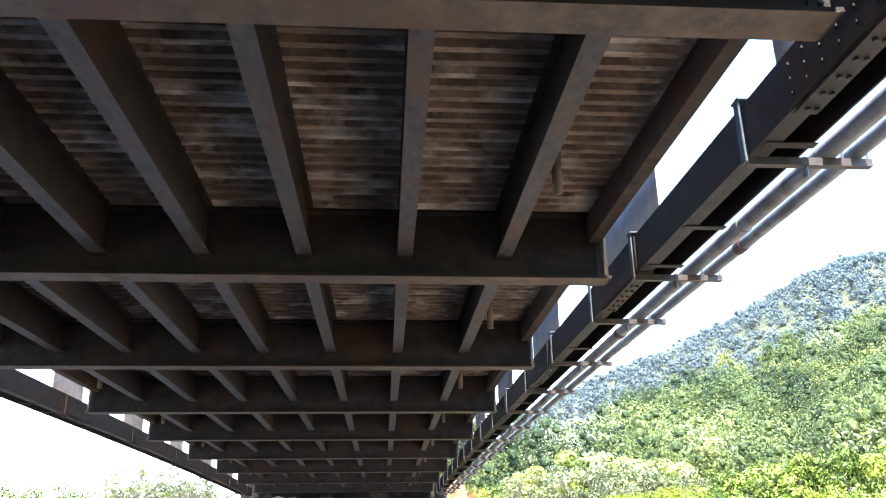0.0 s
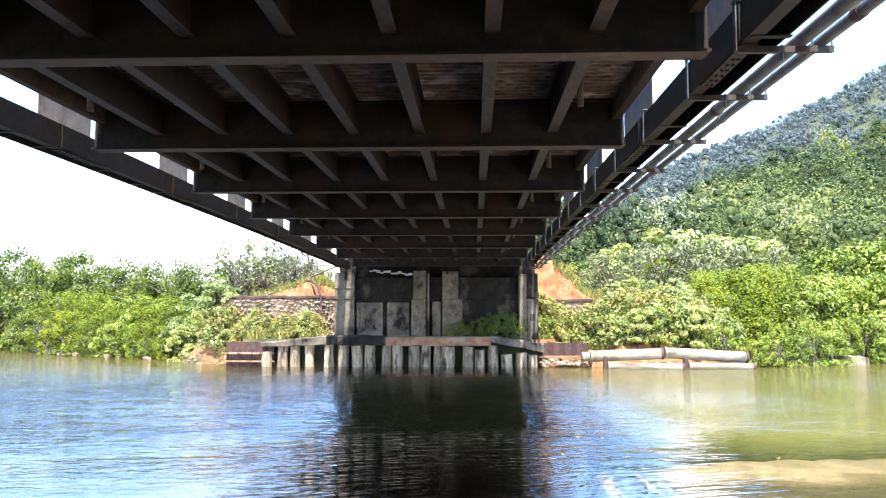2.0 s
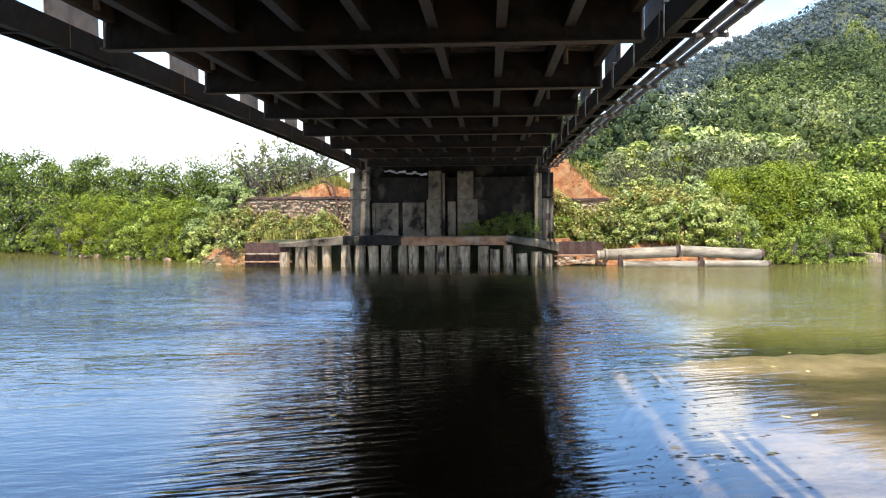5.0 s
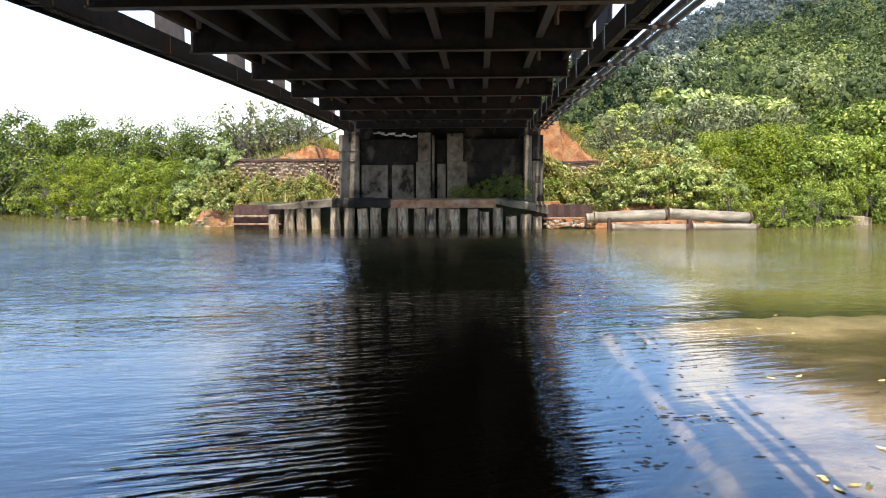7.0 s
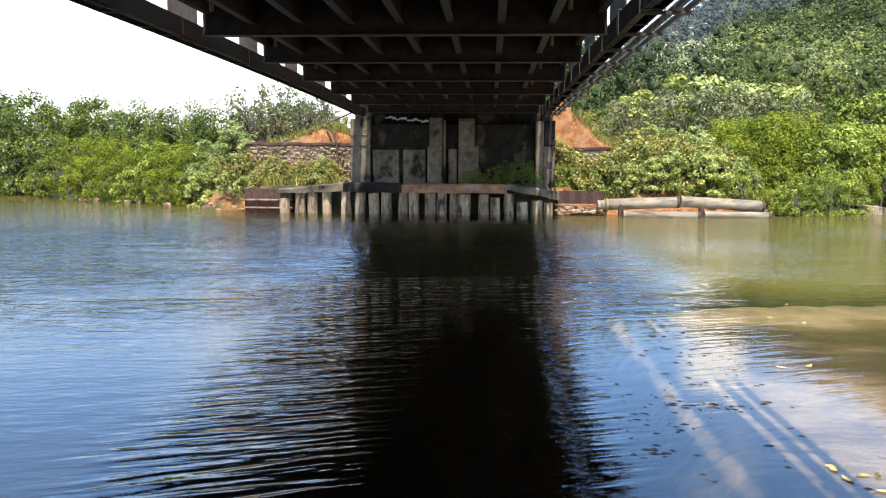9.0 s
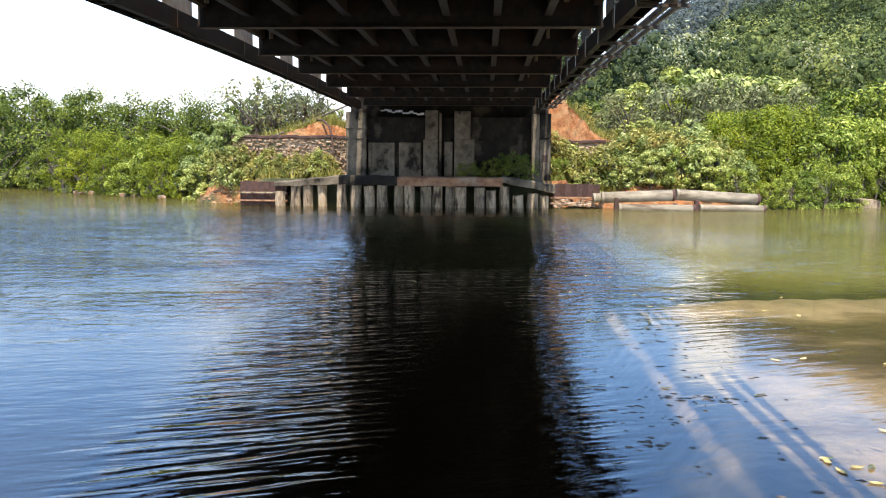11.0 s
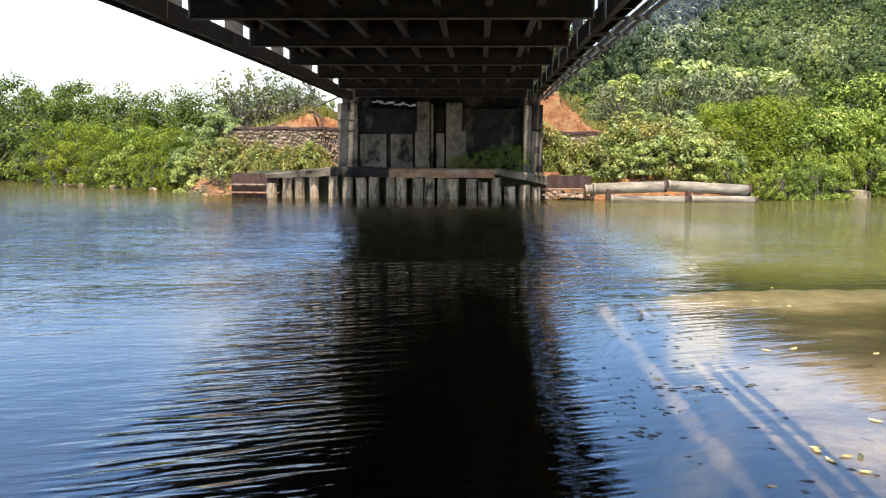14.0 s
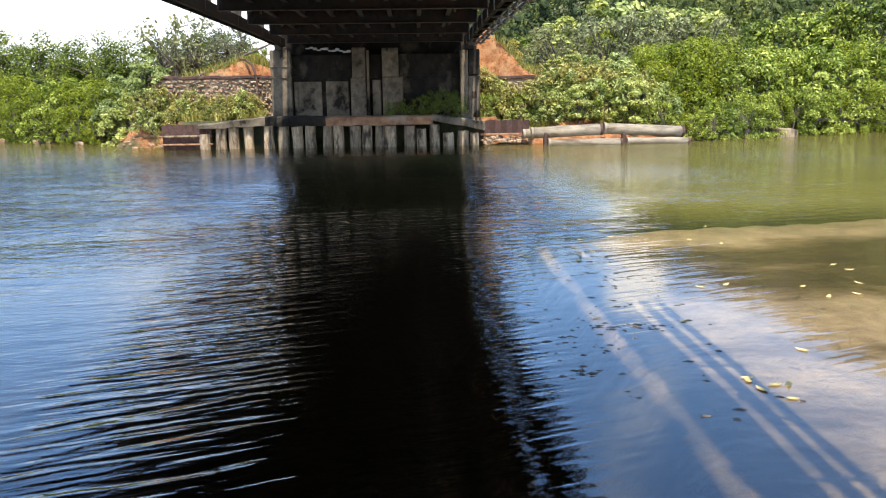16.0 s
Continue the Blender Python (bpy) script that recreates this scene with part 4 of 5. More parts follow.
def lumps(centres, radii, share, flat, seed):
    """One small uneven lump in each clump, standing for the shade within."""
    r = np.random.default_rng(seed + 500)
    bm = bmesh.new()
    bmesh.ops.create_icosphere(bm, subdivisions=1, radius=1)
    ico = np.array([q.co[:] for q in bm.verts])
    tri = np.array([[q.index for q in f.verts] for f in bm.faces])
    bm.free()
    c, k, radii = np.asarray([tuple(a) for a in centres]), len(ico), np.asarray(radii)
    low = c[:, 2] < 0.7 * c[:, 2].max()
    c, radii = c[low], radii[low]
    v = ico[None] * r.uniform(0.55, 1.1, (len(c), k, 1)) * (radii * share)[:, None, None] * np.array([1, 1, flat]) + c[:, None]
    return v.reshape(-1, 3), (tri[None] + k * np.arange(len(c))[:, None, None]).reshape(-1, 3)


def leaf_mesh(name, v, f):
    me = bpy.data.meshes.new(name)
    me.from_pydata(v.tolist(), [], f if isinstance(f, list) else f.tolist())
    return me


def limb(bm, a, b, r0, r1, r):
    mid = (Vector(a) + Vector(b)) / 2 + Vector((r.uniform(-.1, .1), r.uniform(-.1, .1), r.uniform(-.05, .1))) * (Vector(b) - Vector(a)).length
    add_tube(bm, a, mid, r0, (r0 + r1) / 2, 6)
    add_tube(bm, mid, b, (r0 + r1) / 2, r1, 6)


def make_tree(name, label, category, group, seed, height, spread, leaf_mat, leaves, leaf, base=0.2, clumps=26, clump_r=0.5, flat=0.8, stems=1, sparse=0.0, twigs=True):
    r = random.Random(seed)
    ob = thing(name, label, category, group)
    bm = bmesh.new()
    centres, radii = [], []
    for s in range(stems):
        foot = Vector((r.uniform(-.15, .15) * stems, r.uniform(-.15, .15) * stems, -0.3))
        fork = Vector((foot.x + r.uniform(-.3, .3), foot.y + r.uniform(-.3, .3), height * r.uniform(0.3, 0.42)))
        limb(bm, foot, fork, 0.022 * height, 0.015 * height, r)
        for k in range(max(3, clumps // stems)):
            a = r.uniform(0, 2 * math.pi)
            q = r.random() ** 0.5
            u = r.random()
            zz = height * (base + (1 - base) * u) - clump_r * 0.6
            w = spread * q * (0.55 + 0.45 * math.sin(math.pi * min(1, 0.25 + u * 0.75)))
            c = Vector((w * math.cos(a), w * math.sin(a), max(0.25, zz * (1 - 0.18 * q * q))))
            centres.append(c)
            radii.append(clump_r * r.uniform(0.65, 1.35))
            if twigs and (k % 2 == 0 or sparse):
                limb(bm, fork, c, 0.009 * height, 0.003 * height, r)
    part("trunk", bm, BARK, ob)
    v, f = leaf_cloud([tuple(c) for c in centres], radii, leaves, leaf, seed, flat)
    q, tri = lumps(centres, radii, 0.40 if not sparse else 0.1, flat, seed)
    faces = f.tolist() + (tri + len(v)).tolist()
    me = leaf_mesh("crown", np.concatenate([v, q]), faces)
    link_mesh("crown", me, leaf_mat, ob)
    me.materials.append(CROWN_SHADE)
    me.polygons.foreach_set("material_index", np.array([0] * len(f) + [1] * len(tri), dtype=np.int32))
    return ob


KINDS = {
    "mangrove": [make_tree("mangrove_tree", "dense dark green mangrove tree on the muddy bank", "tree", "mangroves", 11 + k, 5.0, 2.3, LEAF_MANGROVE, 8200, 0.066, 0.05, 40, 0.55, 0.8, 2) for k in range(3)],
    "olive": [make_tree("mangrove_shrub", "olive green mangrove shrub at the water edge", "shrub", "mangrove shrubs", 31 + k, 3.0, 1.4, LEAF_OLIVE, 6500, 0.055, 0.0, 46, 0.30, 1.25, 3) for k in range(3)],
    "bright": [make_tree("bank_shrub", "bright leafy green shrub growing on the bank", "shrub", "bank shrubs", 41 + k, 3.2, 1.6, LEAF_BRIGHT, 5400, 0.078, 0.0, 46, 0.33, 0.85, 3) for k in range(3)],
    "pale": [make_tree("pale_shrub", "pale green broad-leaved shrub on the bank", "shrub", "pale shrubs", 51 + k, 3.0, 1.6, LEAF_PALE, 4200, 0.095, 0.0, 40, 0.33, 0.6, 3) for k in range(2)],
    "grey": [make_tree("grey_tree", "grey-green spreading tree with bare branches", "tree", "grey trees", 61 + k, 8.0, 4.2, LEAF_GREY, 3600, 0.15, 0.4, 46, 0.75, 0.55, 2, 1) for k in range(2)],
    "sparse": [make_tree("sparse_tree", "thin-crowned tree with open branches behind the wall", "tree", "sparse trees", 71 + k, 6.0, 2.2, LEAF_GREY, 900, 0.13, 0.35, 30, 0.5, 0.8, 2, 1) for k in range(2)],
    "weed": [make_tree("weed_clump", "dry yellow-green weeds growing against the stone wall", "weeds", "wall weeds", 91 + k, 1.6, 0.75, LEAF_DRY if k else LEAF_PALE, 1700, 0.05, 0.0, 26, 0.17, 1.2, 1, 0.0, False) for k in range(3)],
    "tall": [make_tree("forest_tree", "tall leafy green forest tree behind the bank", "tree", "forest trees", 81 + k, 9.0, 3.4, LEAF_BRIGHT if k % 2 else LEAF_MANGROVE, 4600, 0.19, 0.15, 52, 0.85, 0.75, 1) for k in range(3)],
}
used = set()


def plant(kind, x, y, height):
    src = KINDS[kind][rng.randrange(len(KINDS[kind]))]
    full = {"mangrove": 5.0, "olive": 3.0, "bright": 3.2, "pale": 3.0, "grey": 8.0, "sparse": 6.0, "tall": 9.0, "weed": 1.6}[kind]
    z = float(ground_height(np.array([x]), np.array([y]))[0])
    s = height / full
    w = s * rng.uniform(0.92, 1.15)
    m = Matrix.Translation((x, y, max(z, -0.1))) @ Matrix.Rotation(rng.uniform(0, 6.28), 4, "Z")
    if src.name in used:
        ob = copy_thing(src, m)
    else:
        used.add(src.name)
        ob = src
        ob.matrix_basis = m
    ob.scale = (w, w, s)


def by_bearing(kind, az, r, el):
    """A tree whose top stands at the elevation el, seen at the bearing az, r metres off."""
    x, y = r * math.sin(radians(az)), r * math.cos(radians(az))
    z = max(float(ground_height(np.array([x]), np.array([y]))[0]), 0)
    plant(kind, x, y, max(1.0, 1.9 + r * math.tan(radians(el)) - z))


def shore(x):
    return float(np.interp(x, SHORE_X, SHORE_Y))


# mangroves along the far bank, upstream of the bridge
for az, el in ((-38, 4.6), (-35.5, 4.4), (-33, 4.2), (-31, 4.0), (-29.2, 4.2), (-27.6, 4.2), (-26.2, 3.9), (-24.8, 3.1), (-23.4, 3.7), (-22, 3.6), (-20.6, 3.8), (-19.4, 2.8), (-18, 3.4), (-16.6, 3.2), (-15.2, 3.6), (-13.8, 3.6), (-12.2, 3.4), (-11, 3.2)):
    rr = max(44, np.interp(az, (-38, -28, -20, -10), (64, 50, 46, 46)))
    by_bearing("mangrove", az, float(rr) + rng.uniform(-1, 2.5), el + rng.uniform(0.6, 1.2))
    by_bearing("tall" if rng.random() < 0.4 else "mangrove", az + rng.uniform(-.6, .6), float(rr) + 9, el * 0.85)
for az, el in ((-37, 2.0), (-34.5, 2.2), (-32.2, 1.6), (-30, 1.8), (-28.8, 1.4), (-33.4, 0.6), (-31.2, 0.4), (-29.6, 0.6)):
    x0 = math.tan(radians(az))
    ys = next(y for y in np.arange(30, 80, 0.25) if y > shore(x0 * y))
    by_bearing("mangrove", az, (ys + 1.2) / math.cos(radians(az)), el)
for az, el, k in ((-27.8, 1.5, "olive"), (-26.6, 1.5, "olive"), (-25.2, 1.2, "olive"), (-23.9, 0.9, "olive"), (-22.8, 1.3, "bright"), (-21.6, 1.5, "olive"), (-20.6, 0.9, "olive"), (-19.6, 0.9, "bright"), (-18.8, 1.6, "pale"),
                  (-27.2, 0.2, "olive"), (-25.6, -0.1, "olive"), (-24.2, -0.4, "bright"), (-22.2, -0.3, "olive"), (-21, -0.8, "olive"), (-20, -1.0, "bright"), (-19.2, -0.6, "olive"), (-18.2, 0.2, "bright")):
    x0 = math.tan(radians(az))
    ys = next(y for y in np.arange(30, 80, 0.25) if y > shore(x0 * y))
    extra = (1.6 if el > 0.7 else 0.1) + (2.2 if az > -20.2 else 0)
    el += 0.35
    by_bearing(k, az, (ys + extra) / math.cos(radians(az)), el)
for az, el in ((-16.2, 5.3), (-14.4, 5.0), (-13.0, 4.8), (-11.8, 4.2), (-15.2, 4.2)):
    by_bearing("sparse", az, 41 + rng.uniform(-1, 2), el + 0.9)
for az, el in ((-17.4, 2.0), (-16, 2.2), (-14.6, 2.4), (-13.2, 2.6), (-11.8, 3.0), (-10.6, 3.4)):
    by_bearing("bright", az, 43, el)

for az, el in ((-33.4, 6.3), (-34.6, 6.0), (-32.6, 5.3), (-36, 5.8)):
    by_bearing("sparse", az, 58, el)

# shrubs and trees downstream
for az, el, r, k in ((5.6, 0.2, 32.6, "pale"), (7.2, 0.4, 32.8, "bright"), (8.6, 0.2, 33, "pale"), (10, 0.5, 33, "pale"), (11.2, 0.8, 33.4, "pale"), (5.2, -0.9, 32.2, "bright"), (6.4, -0.8, 32.3, "pale"), (9.4, -0.6, 32.6, "bright"),
                     (12.4, 2.6, 36.5, "pale"), (13.8, 2.8, 36, "pale"), (11.0, 2.0, 37, "pale"), (15.2, 2.0, 35.5, "pale"), (16.2, 1.0, 34.6, "pale"), (13, 0.6, 34, "bright"), (14.6, 0.3, 34, "pale"), (17.2, 0.2, 34.4, "pale"),
                     (15.8, 3.4, 39, "olive"), (17.4, 3.3, 38.5, "olive"), (18.8, 3.5, 38.5, "olive"), (20.2, 3.8, 38.5, "olive"), (21.4, 3.6, 39, "mangrove"), (22.4, 3.2, 39, "bright"), (18.2, 1.8, 36.5, "olive"), (19.6, 1.6, 36.8, "olive"),
                     (21.0, 2.2, 37, "bright"), (22.6, 2.4, 37.6, "bright"), (24, 2.9, 39, "bright"), (25.4, 3.0, 40, "bright"), (26.8, 3.2, 41, "bright"), (28.2, 3.2, 42, "olive"), (29.8, 3.3, 43, "bright"), (31.4, 3.4, 44, "bright"), (33, 3.4, 46, "mangrove"),
                     (17.9, 0.4, 35.0, "olive"), (19.2, 0.0, 35.2, "bright"), (20.4, -0.2, 35.8, "bright"), (21.6, 0.4, 36, "bright"), (22.8, 0.0, 36.2, "bright"), (24, -0.1, 36.8, "olive"), (25.2, 0.4, 37.6, "bright"), (26.4, 0.2, 38, "bright"), (27.8, 0.4, 39, "bright"),
                     (29.2, 0.6, 40, "olive"), (30.8, 0.6, 41.5, "bright"), (32.4, 0.8, 43, "bright"), (34, 1.0, 45, "bright"), (35.6, 1.6, 47, "mangrove")):
    by_bearing(k, az, r, el)
for az, el, r in ((15.6, 3.0, 36.6), (16.6, 3.3, 37), (17.6, 3.1, 36.4), (18.6, 3.4, 37), (19.6, 3.2, 36.8), (16.2, 1.9, 35.6), (17.8, 1.6, 35.6), (19.0, 1.7, 35.9), (18.4, 2.4, 36)):
    by_bearing("olive", az, r, el)
for az, el, r in ((9.6, 1.6, 34.4), (10.8, 2.0, 34.6), (12.0, 2.5, 34.8), (13.0, 2.4, 34.8), (14.0, 1.8, 34.4), (14.8, 1.0, 34.0), (11.4, 1.0, 33.6), (12.6, 1.2, 33.7)):
    by_bearing("pale", az, r, el)
for az, el in ((10.6, 5.4), (11.8, 6.0), (13.0, 6.4), (14.2, 6.5), (15.4, 6.3), (16.8, 6.1), (18.2, 5.9)):
    by_bearing("pale", az, 60, el)
for az, el, r, k in ((10.2, 5.4, 51, "grey"), (13.2, 6.0, 50, "grey"), (16.2, 6.2, 51, "grey"), (19.2, 5.6, 50, "grey"), (9.6, 4.4, 64, "pale"), (7.6, 4.2, 66, "tall"), (6.0, 3.6, 62, "pale"), (8.4, 3.0, 56, "pale"),
                     (10.4, 3.2, 55, "tall"), (12.6, 4.0, 54, "olive"), (14.8, 4.0, 54, "bright"), (17.2, 4.2, 53, "tall"), (20.4, 4.6, 56, "tall"), (22.6, 4.8, 55, "tall"), (24.8, 5.2, 56, "bright"), (27, 5.6, 57, "tall"), (29.4, 5.8, 58, "tall"), (32, 6.0, 60, "tall"),
                     (6.6, 2.2, 48, "pale"), (5.6, 1.8, 46, "bright"), (7.6, 2.0, 47, "bright"), (34.4, 6, 60, "tall")):
    by_bearing(k, az, r, el)

for x, y, h in ((10.6, 31.2, 1.1), (11.4, 31.4, 1.5), (12.2, 31.7, 1.4), (13.0, 32.1, 1.7), (13.9, 32.5, 1.6), (9.6, 31.4, 1.3), (8.6, 31.7, 1.1)):
    plant("bright" if rng.random() < 0.9 else "pale", x, y, h)

# weeds before the abutment and along the walls
for x, y, h in ((-0.9, 31.15, 0.9), (-0.4, 31.1, 1.0), (0.2, 31.15, 1.25), (0.7, 31.1, 1.4), (1.2, 31.15, 1.5), (1.6, 31.1, 1.3)):
    plant("mangrove", x, y, h * 0.8)
for x, y, h in ((2.7, 31.9, 0.9), (3.9, 31.8, 1.0), (5.5, 31.9, 1.3), (6.4, 31.8, 1.5), (7.4, 31.9, 1.7), (8.4, 32.0, 1.9), (7.0, 32.6, 2.2), (8.0, 32.7, 2.4)):
    plant("pale" if rng.random() < 0.6 else "bright", x, y, h)
for k in range(34):
    x = 2.7 + 6.2 * k / 33
    plant("weed", x, rng.uniform(32.2, 32.8), rng.uniform(1.2, 2.2) + 0.05 * (x - 2.7))
for k in range(24):
    x = -10.4 + 4.3 * k / 23
    plant("weed", x, rng.uniform(32.3, 32.8), rng.uniform(0.6, 1.2) + 0.45 * max(0, -8.6 - x))
for k in range(12):
    plant("weed", rng.uniform(3.4, 7.0), rng.uniform(33.5, 34.4), rng.uniform(0.35, 0.8))
for x, y, h in ((-10.2, 32.6, 1.2), (-9.6, 32.5, 1.0), (-8.9, 32.4, 0.75), (-8.1, 32.4, 0.6), (-7.3, 32.4, 0.5), (-6.6, 32.4, 0.45), (-11.0, 34.6, 1.7), (-11.9, 35.2, 2.0), (-12.6, 35.4, 2.2), (-10.75, 33.6, 1.9), (-11.3, 33.9, 1.6), (-10.6, 33.4, 1.5), (-11.9, 34.2, 1.8), (-12.4, 34.0, 1.4)):
    plant("pale", x, y, h)


def grass():
    """Dry grass on the embankment and the bank's edge."""
    r = np.random.default_rng(9)
    n = 16000
    x = np.concatenate([r.uniform(-10.6, -5.4, n // 3), r.uniform(2.5, 9, n // 3), np.where(r.random(n - 2 * (n // 3)) < 0.6, r.uniform(2.6, 12, n - 2 * (n // 3)), r.uniform(-10.2, -5.8, n - 2 * (n // 3)))])
    y = np.concatenate([r.uniform(33.3, 37, n // 3), r.uniform(33.3, 38, n // 3), r.uniform(31.5, 32.95, n - 2 * (n // 3))])
    keep = (np.sin(x * 2.3) * np.cos(y * 1.9) + r.normal(size=n) * 0.5) > 0.1
    x, y = x[keep], y[keep]
    n = len(x)
    z = ground_height(x, y)
    p = np.stack([x, y, z], -1)
    h = r.uniform(0.15, 0.5, n)
    lean = r.normal(size=(n, 2)) * 0.35
    a = r.uniform(0, 6.28, n)
    w = np.stack([np.cos(a), np.sin(a), 0 * a], -1) * 0.025
    tip = p + np.stack([lean[:, 0] * h, lean[:, 1] * h, h], -1)
    v = np.stack([p - w, p + w, tip], 1).reshape(-1, 3)
    me = bpy.data.meshes.new("grass")
    me.from_pydata(v.tolist(), [], np.arange(n * 3).reshape(-1, 3).tolist())
    tagged(link_mesh("grass", me, GRASS_LEAF), "dry yellow-green grass on the embankment", "grass", kind="stuff")


grass()


def forest_material(name, stops, grain):
    """Leaves whose colour goes by the crown they belong to."""
    m, n, l = nodes_of(name)
    b = n["Principled BSDF"]
    tone = n.new("ShaderNodeAttribute")
    tone.attribute_name = "tone"
    geo = n.new("ShaderNodeNewGeometry")
    ad = n.new("ShaderNodeMath")
    ad.operation, ad.use_clamp = "MULTIPLY_ADD", True
    l.new(geo.outputs["Random Per Island"], ad.inputs[0])
    ad.inputs[1].default_value = 0.08
    fine = noise_tex(n, l, grain, 6, 0.7)
    fl = n.new("ShaderNodeMath")
    fl.operation = "MULTIPLY_ADD"
    l.new(fine.outputs[0], fl.inputs[0])
    fl.inputs[1].default_value = 0.55
    low = n.new("ShaderNodeMath")
    low.operation = "SUBTRACT"
    l.new(tone.outputs["Fac"], low.inputs[0])
    low.inputs[1].default_value = 0.29
    l.new(low.outputs[0], fl.inputs[2])
    l.new(fl.outputs[0], ad.inputs[2])
    bp = n.new("ShaderNodeBump")
    bp.inputs["Strength"].default_value, bp.inputs["Distance"].default_value = 0.4, 0.4 / grain
    l.new(fine.outputs[0], bp.inputs["Height"])
    l.new(bp.outputs[0], b.inputs["Normal"])
    r = ramp(n, stops)
    l.new(ad.outputs[0], r.inputs[0])
    l.new(r.outputs[0], b.inputs["Base Color"])
    b.inputs["Roughness"].default_value = 0.7
    b.inputs["Specular IOR Level"].default_value = 0.1
    tr = n.new("ShaderNodeBsdfTranslucent")
    l.new(r.outputs[0], tr.inputs[0])
    mx = n.new("ShaderNodeMixShader")
    mx.inputs[0].default_value = 0.25
    l.new(b.outputs[0], mx.inputs[1])
    l.new(tr.outputs[0], mx.inputs[2])
    l.new(mx.outputs[0], n["Material Output"].inputs[0])
    return m


FOREST = forest_material("forest_leaf", [(0.0, (0.032, 0.048, 0.024)), (0.25, (0.080, 0.104, 0.036)), (0.5, (0.155, 0.185, 0.052)), (0.7, (0.275, 0.290, 0.075)), (0.85, (0.25, 0.255, 0.14)), (1.0, (0.44, 0.45, 0.28))], 1.2)
# leaf colours blued and flattened for the haze before the mountain
FOREST_FAR = forest_material("hazed_mountain_leaf", [(0.0, (0.105, 0.128, 0.122)), (0.5, (0.122, 0.145, 0.132)), (1.0, (0.145, 0.165, 0.142))], 0.3)


def wooded(name, label, mat, seed, count, r0, r1, az0, az1, crown, per, leaf, lobes=6):
    """Far crowns of leaf clumps over the slope, in one mesh."""
    r = np.random.default_rng(seed)
    rad = r0 * (r1 / r0) ** (r.random(count) ** 0.85)
    az = np.radians(r.uniform(az0, az1, count))
    x, y = rad * np.sin(az), rad * np.cos(az)
    z = ground_height(x, y)
    size = crown * r.uniform(0.45, 1.6, count) ** 1.1
    tone = np.clip(0.30 - 0.10 * smooth(120, 240, rad) + 0.16 * wobble(x, y, 0.05) + r.normal(size=count) * 0.27, 0, 0.95)
    o = r.normal(size=(count, lobes, 3))
    o = o / np.linalg.norm(o, axis=2)[:, :, None] * r.uniform(0.3, 1.0, (count, lobes, 1)) ** 0.5 * size[:, None, None] * np.array([0.80, 0.80, 0.50])
    cen = np.stack([x, y, z + size * (1.15 - 0.55 * smooth(350, 500, rad))], -1)[:, None] + o
    rr = size[:, None] * r.uniform(0.8, 1.35, (count, lobes)) / lobes ** 0.5
    n = count * per
    who = np.repeat(np.arange(count), per)
    lob = r.integers(0, lobes, n)
    d = r.normal(size=(n, 3))
    d /= np.linalg.norm(d, axis=1)[:, None]
    p = cen[who, lob] + d * rr[who, lob][:, None] * (1.14 - 0.36 * r.random(n) ** 2)[:, None]
    out = p - np.stack([x, y, z + size * 1.0], -1)[who]
    out /= np.linalg.norm(out, axis=1)[:, None] + 1e-9
    nrm = d * 0.85 + out * 0.45 + r.normal(size=(n, 3)) * 0.16
    nrm /= np.linalg.norm(nrm, axis=1)[:, None]
    t = np.cross(nrm, r.normal(size=(n, 3)))
    t /= np.linalg.norm(t, axis=1)[:, None] + 1e-9
    b = np.cross(nrm, t)
    s = (leaf * r.uniform(0.6, 1.4, n) * (rad[who] / r1) ** 0.4)[:, None]
    v = np.stack([p - t * s, p + b * s * 0.6, p + t * s, p - b * s * 0.6], 1).reshape(-1, 3)
    # an uneven lump for each lobe, toned darker for the shade inside the crown
    bm = bmesh.new()
    bmesh.ops.create_icosphere(bm, subdivisions=1, radius=1)
    ico = np.array([q.co[:] for q in bm.verts])
    tri = np.array([[q.index for q in f.verts] for f in bm.faces])
    bm.free()
    m, k = count * lobes, len(ico)
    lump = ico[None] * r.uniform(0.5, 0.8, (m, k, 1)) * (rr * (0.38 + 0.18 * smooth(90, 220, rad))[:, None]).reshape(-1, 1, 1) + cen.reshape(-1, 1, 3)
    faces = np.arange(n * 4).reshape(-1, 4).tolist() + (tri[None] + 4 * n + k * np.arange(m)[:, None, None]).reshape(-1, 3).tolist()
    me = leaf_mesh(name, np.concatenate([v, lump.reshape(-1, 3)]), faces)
    wl, ll = np.repeat(np.arange(count), lobes), np.tile(np.arange(lobes), count)
    at = me.attributes.new("tone", "FLOAT", "POINT")
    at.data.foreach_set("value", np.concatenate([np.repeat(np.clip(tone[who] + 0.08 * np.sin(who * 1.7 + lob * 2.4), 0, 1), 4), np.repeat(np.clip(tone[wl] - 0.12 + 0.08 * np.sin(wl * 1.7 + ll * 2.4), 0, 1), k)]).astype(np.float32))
    tagged(link_mesh(name, me, mat), label, "forest", kind="stuff")


wooded("hillside_forest", "mixed green forest crowns covering the near hillside", FOREST, 5, 560, 76, 300, 2, 40, 5.0, 1200, 0.27, 16)
wooded("mountain_forest", "far mountain forest, its blue-green leaves coloured for haze", FOREST_FAR, 12, 3000, 480, 1080, 5, 40, 6.5, 80, 1.0, 4)
wooded("plain_forest", "green trees behind the mangroves", FOREST, 14, 150, 75, 140, -45, 3, 1.9, 150, 0.26)
for group_list in KINDS.values():
    for ob in group_list:
        if ob.name not in used:
            for o in (*ob.children_recursive, ob):
                bpy.data.objects.remove(o)


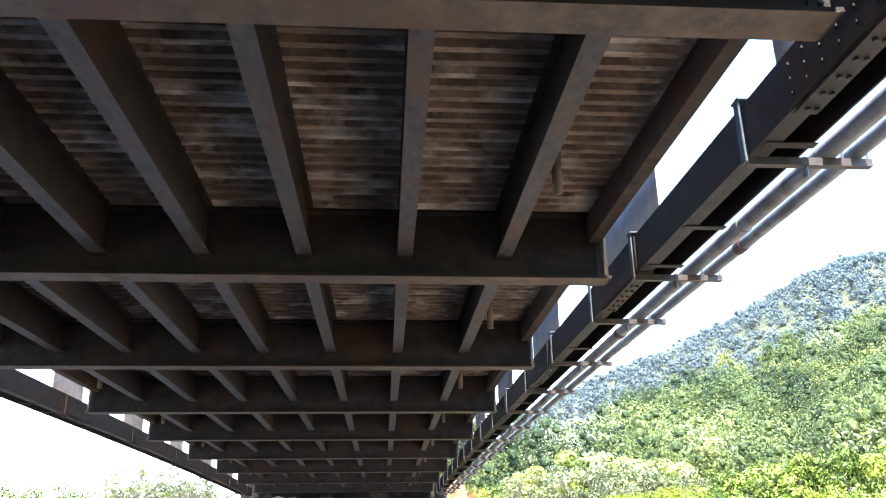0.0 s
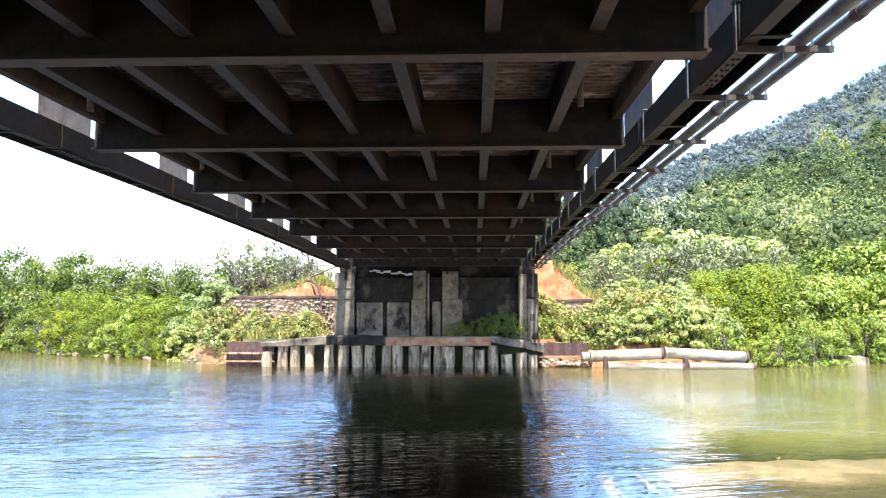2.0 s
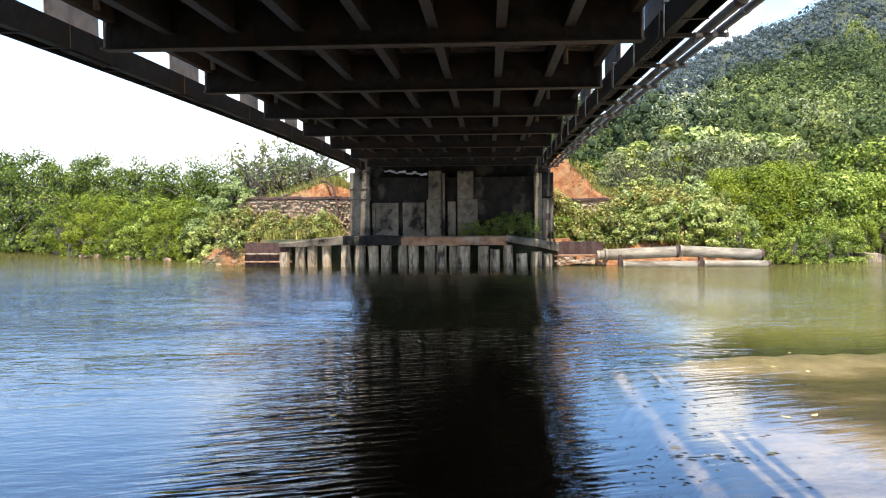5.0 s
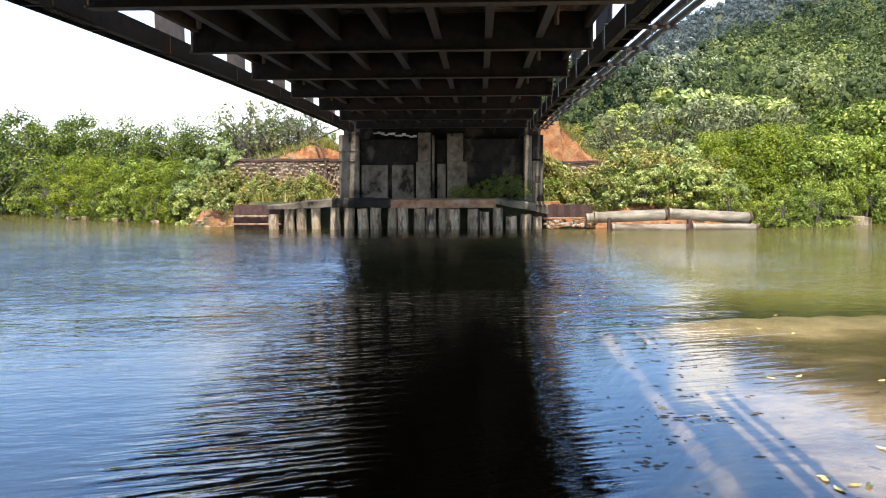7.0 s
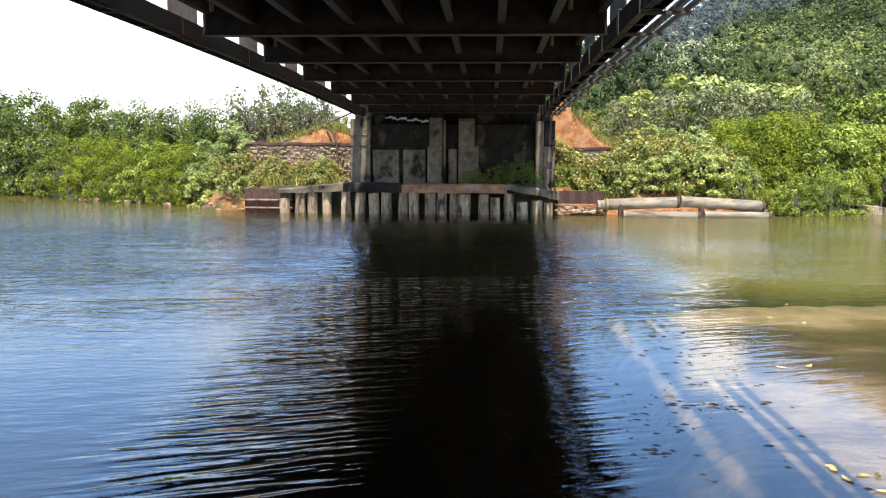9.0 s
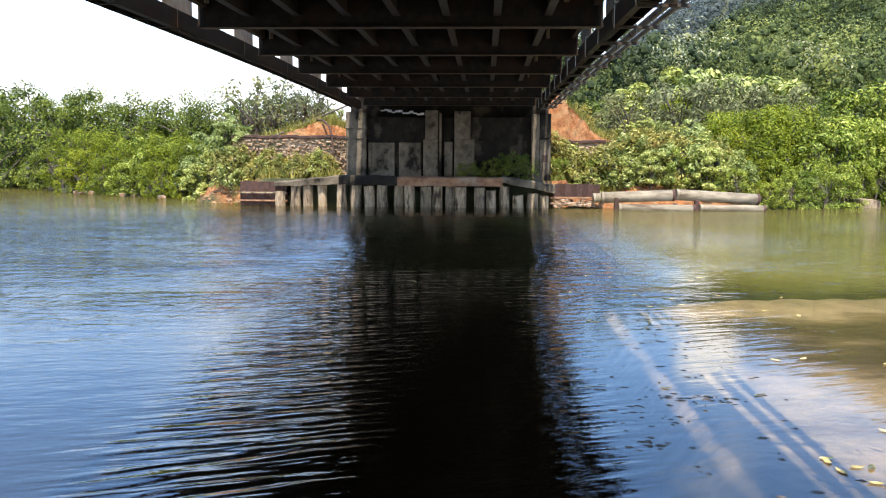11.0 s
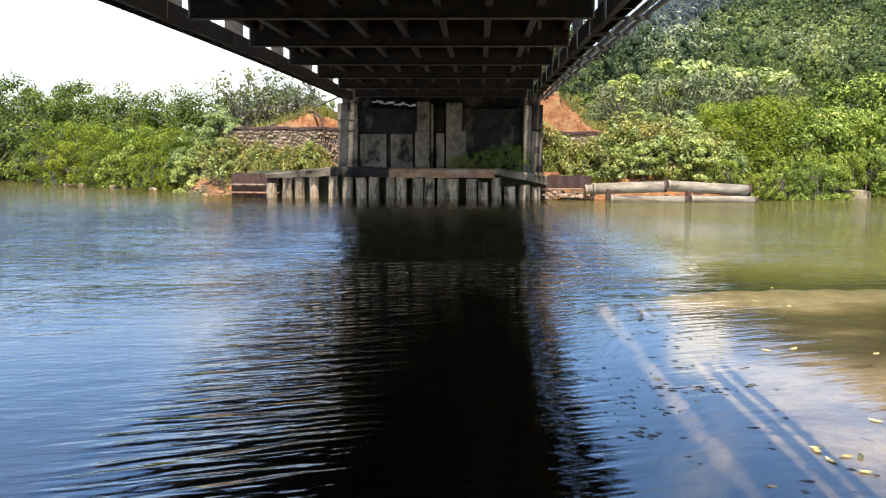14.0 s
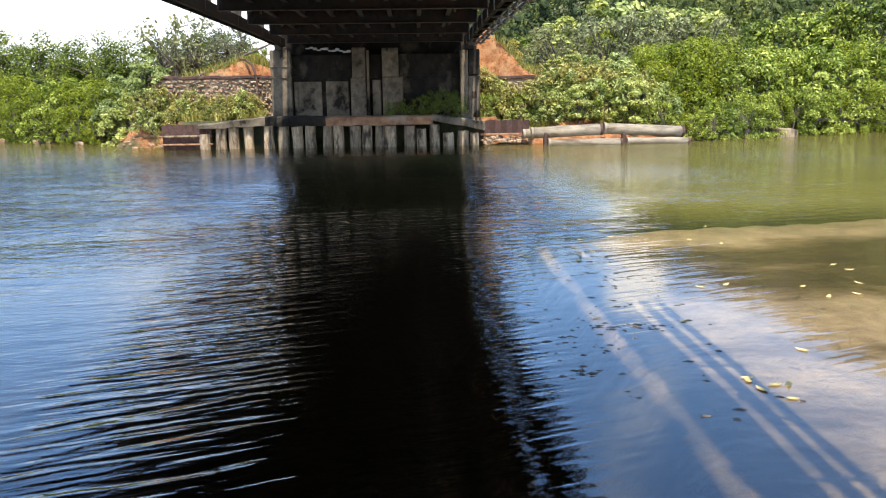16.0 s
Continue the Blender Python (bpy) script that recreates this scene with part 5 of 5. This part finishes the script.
# ---- debris and leaves afloat ----
def debris():
    """Dark bits of bark and leaf drifting in the shade."""
    r = np.random.default_rng(31)
    n = 150
    x = np.concatenate([r.uniform(0.9, 2.4, 90), r.normal(1.75, 0.18, 30), r.normal(1.15, 0.12, 30)])
    y = np.concatenate([r.uniform(4.4, 9.8, 90), r.normal(6.3, 0.10, 30), r.normal(5.6, 0.5, 30)])
    a, w = r.uniform(-0.7, 0.7, n), r.uniform(0.006, 0.028, n)
    lx, ly = np.cos(a) * w * r.uniform(1, 2.4, n), np.sin(a) * w
    c = np.stack([x, y, np.full(n, 0.004)], -1)
    u = np.stack([lx, ly, 0 * x], -1)
    v = np.stack([-ly - 0.2 * w, 0.7 * w, 0.004 + 0 * x], -1)
    q = np.stack([c - u, c - v * 0.7 + u * 0.2, c + u, c + u * 0.1 + v], 1).reshape(-1, 3)
    me = leaf_mesh("debris", q, np.arange(n * 4).reshape(-1, 4))
    tagged(link_mesh("debris", me, BARK), "dark bits of bark adrift on the shaded water", "debris", kind="stuff")


debris()


# ---- leaves afloat ----
def float_leaf(x, y, turn):
    bm = bmesh.new()
    pts = [(-0.07, 0, 0.012), (-0.03, 0.028, 0.006), (0.03, 0.026, 0.006), (0.075, 0, 0.016), (0.03, -0.026, 0.006), (-0.03, -0.028, 0.006)]
    mid = [bm.verts.new((-0.03, 0, 0.002)), bm.verts.new((0.03, 0, 0.002))]
    vs = [bm.verts.new(p) for p in pts]
    for f in ((0, mid[0], 1), (1, mid[0], mid[1], 2), (2, mid[1], 3), (3, mid[1], 4), (4, mid[1], mid[0], 5), (5, mid[0], 0)):
        bm.faces.new([vs[k] if isinstance(k, int) else k for k in f])
    ob = part("floating_leaf", bm, YELLOW_LEAF)
    ob.location, ob.rotation_euler = (x, y, 0.003), (0, 0, turn)
    ob.scale = (0.75, 0.75, 0.75)
    tagged(ob, "fallen yellow leaf floating on the river", "leaf", "floating leaves")


YELLOW_LEAF = surface("yellow_leaf", (0.45, 0.33, 0.08), (0.75, 0.62, 0.28), 20, None, 1, 0.6, vary=0.3)
for k in range(46):
    x, y = rng.uniform(-1.2, 4.6), rng.uniform(4.6, 13.0)
    if x < 1.0 and rng.random() < 0.75:
        continue
    float_leaf(x, y, rng.uniform(0, 6.28))
for k in range(5):
    float_leaf(2.28 + rng.uniform(-.13, .13), 5.0 + rng.uniform(-.15, .15), rng.uniform(0, 6.28))


# ---- block at the downstream shore ----
bm = bmesh.new()
add_box(bm, (-0.45, -0.25, -0.35), (0.45, 0.25, 0.28), 0.05)
for v in bm.verts:
    v.co += Vector((rng.uniform(-.04, .04), rng.uniform(-.04, .04), rng.uniform(-.04, .04)))
block = tagged(part("concrete_block", bm, PILE), "broken pale concrete block at the river edge", "block")
block.matrix_world = pose(14.9, 32.5, 0.05, 4, 6, 12)
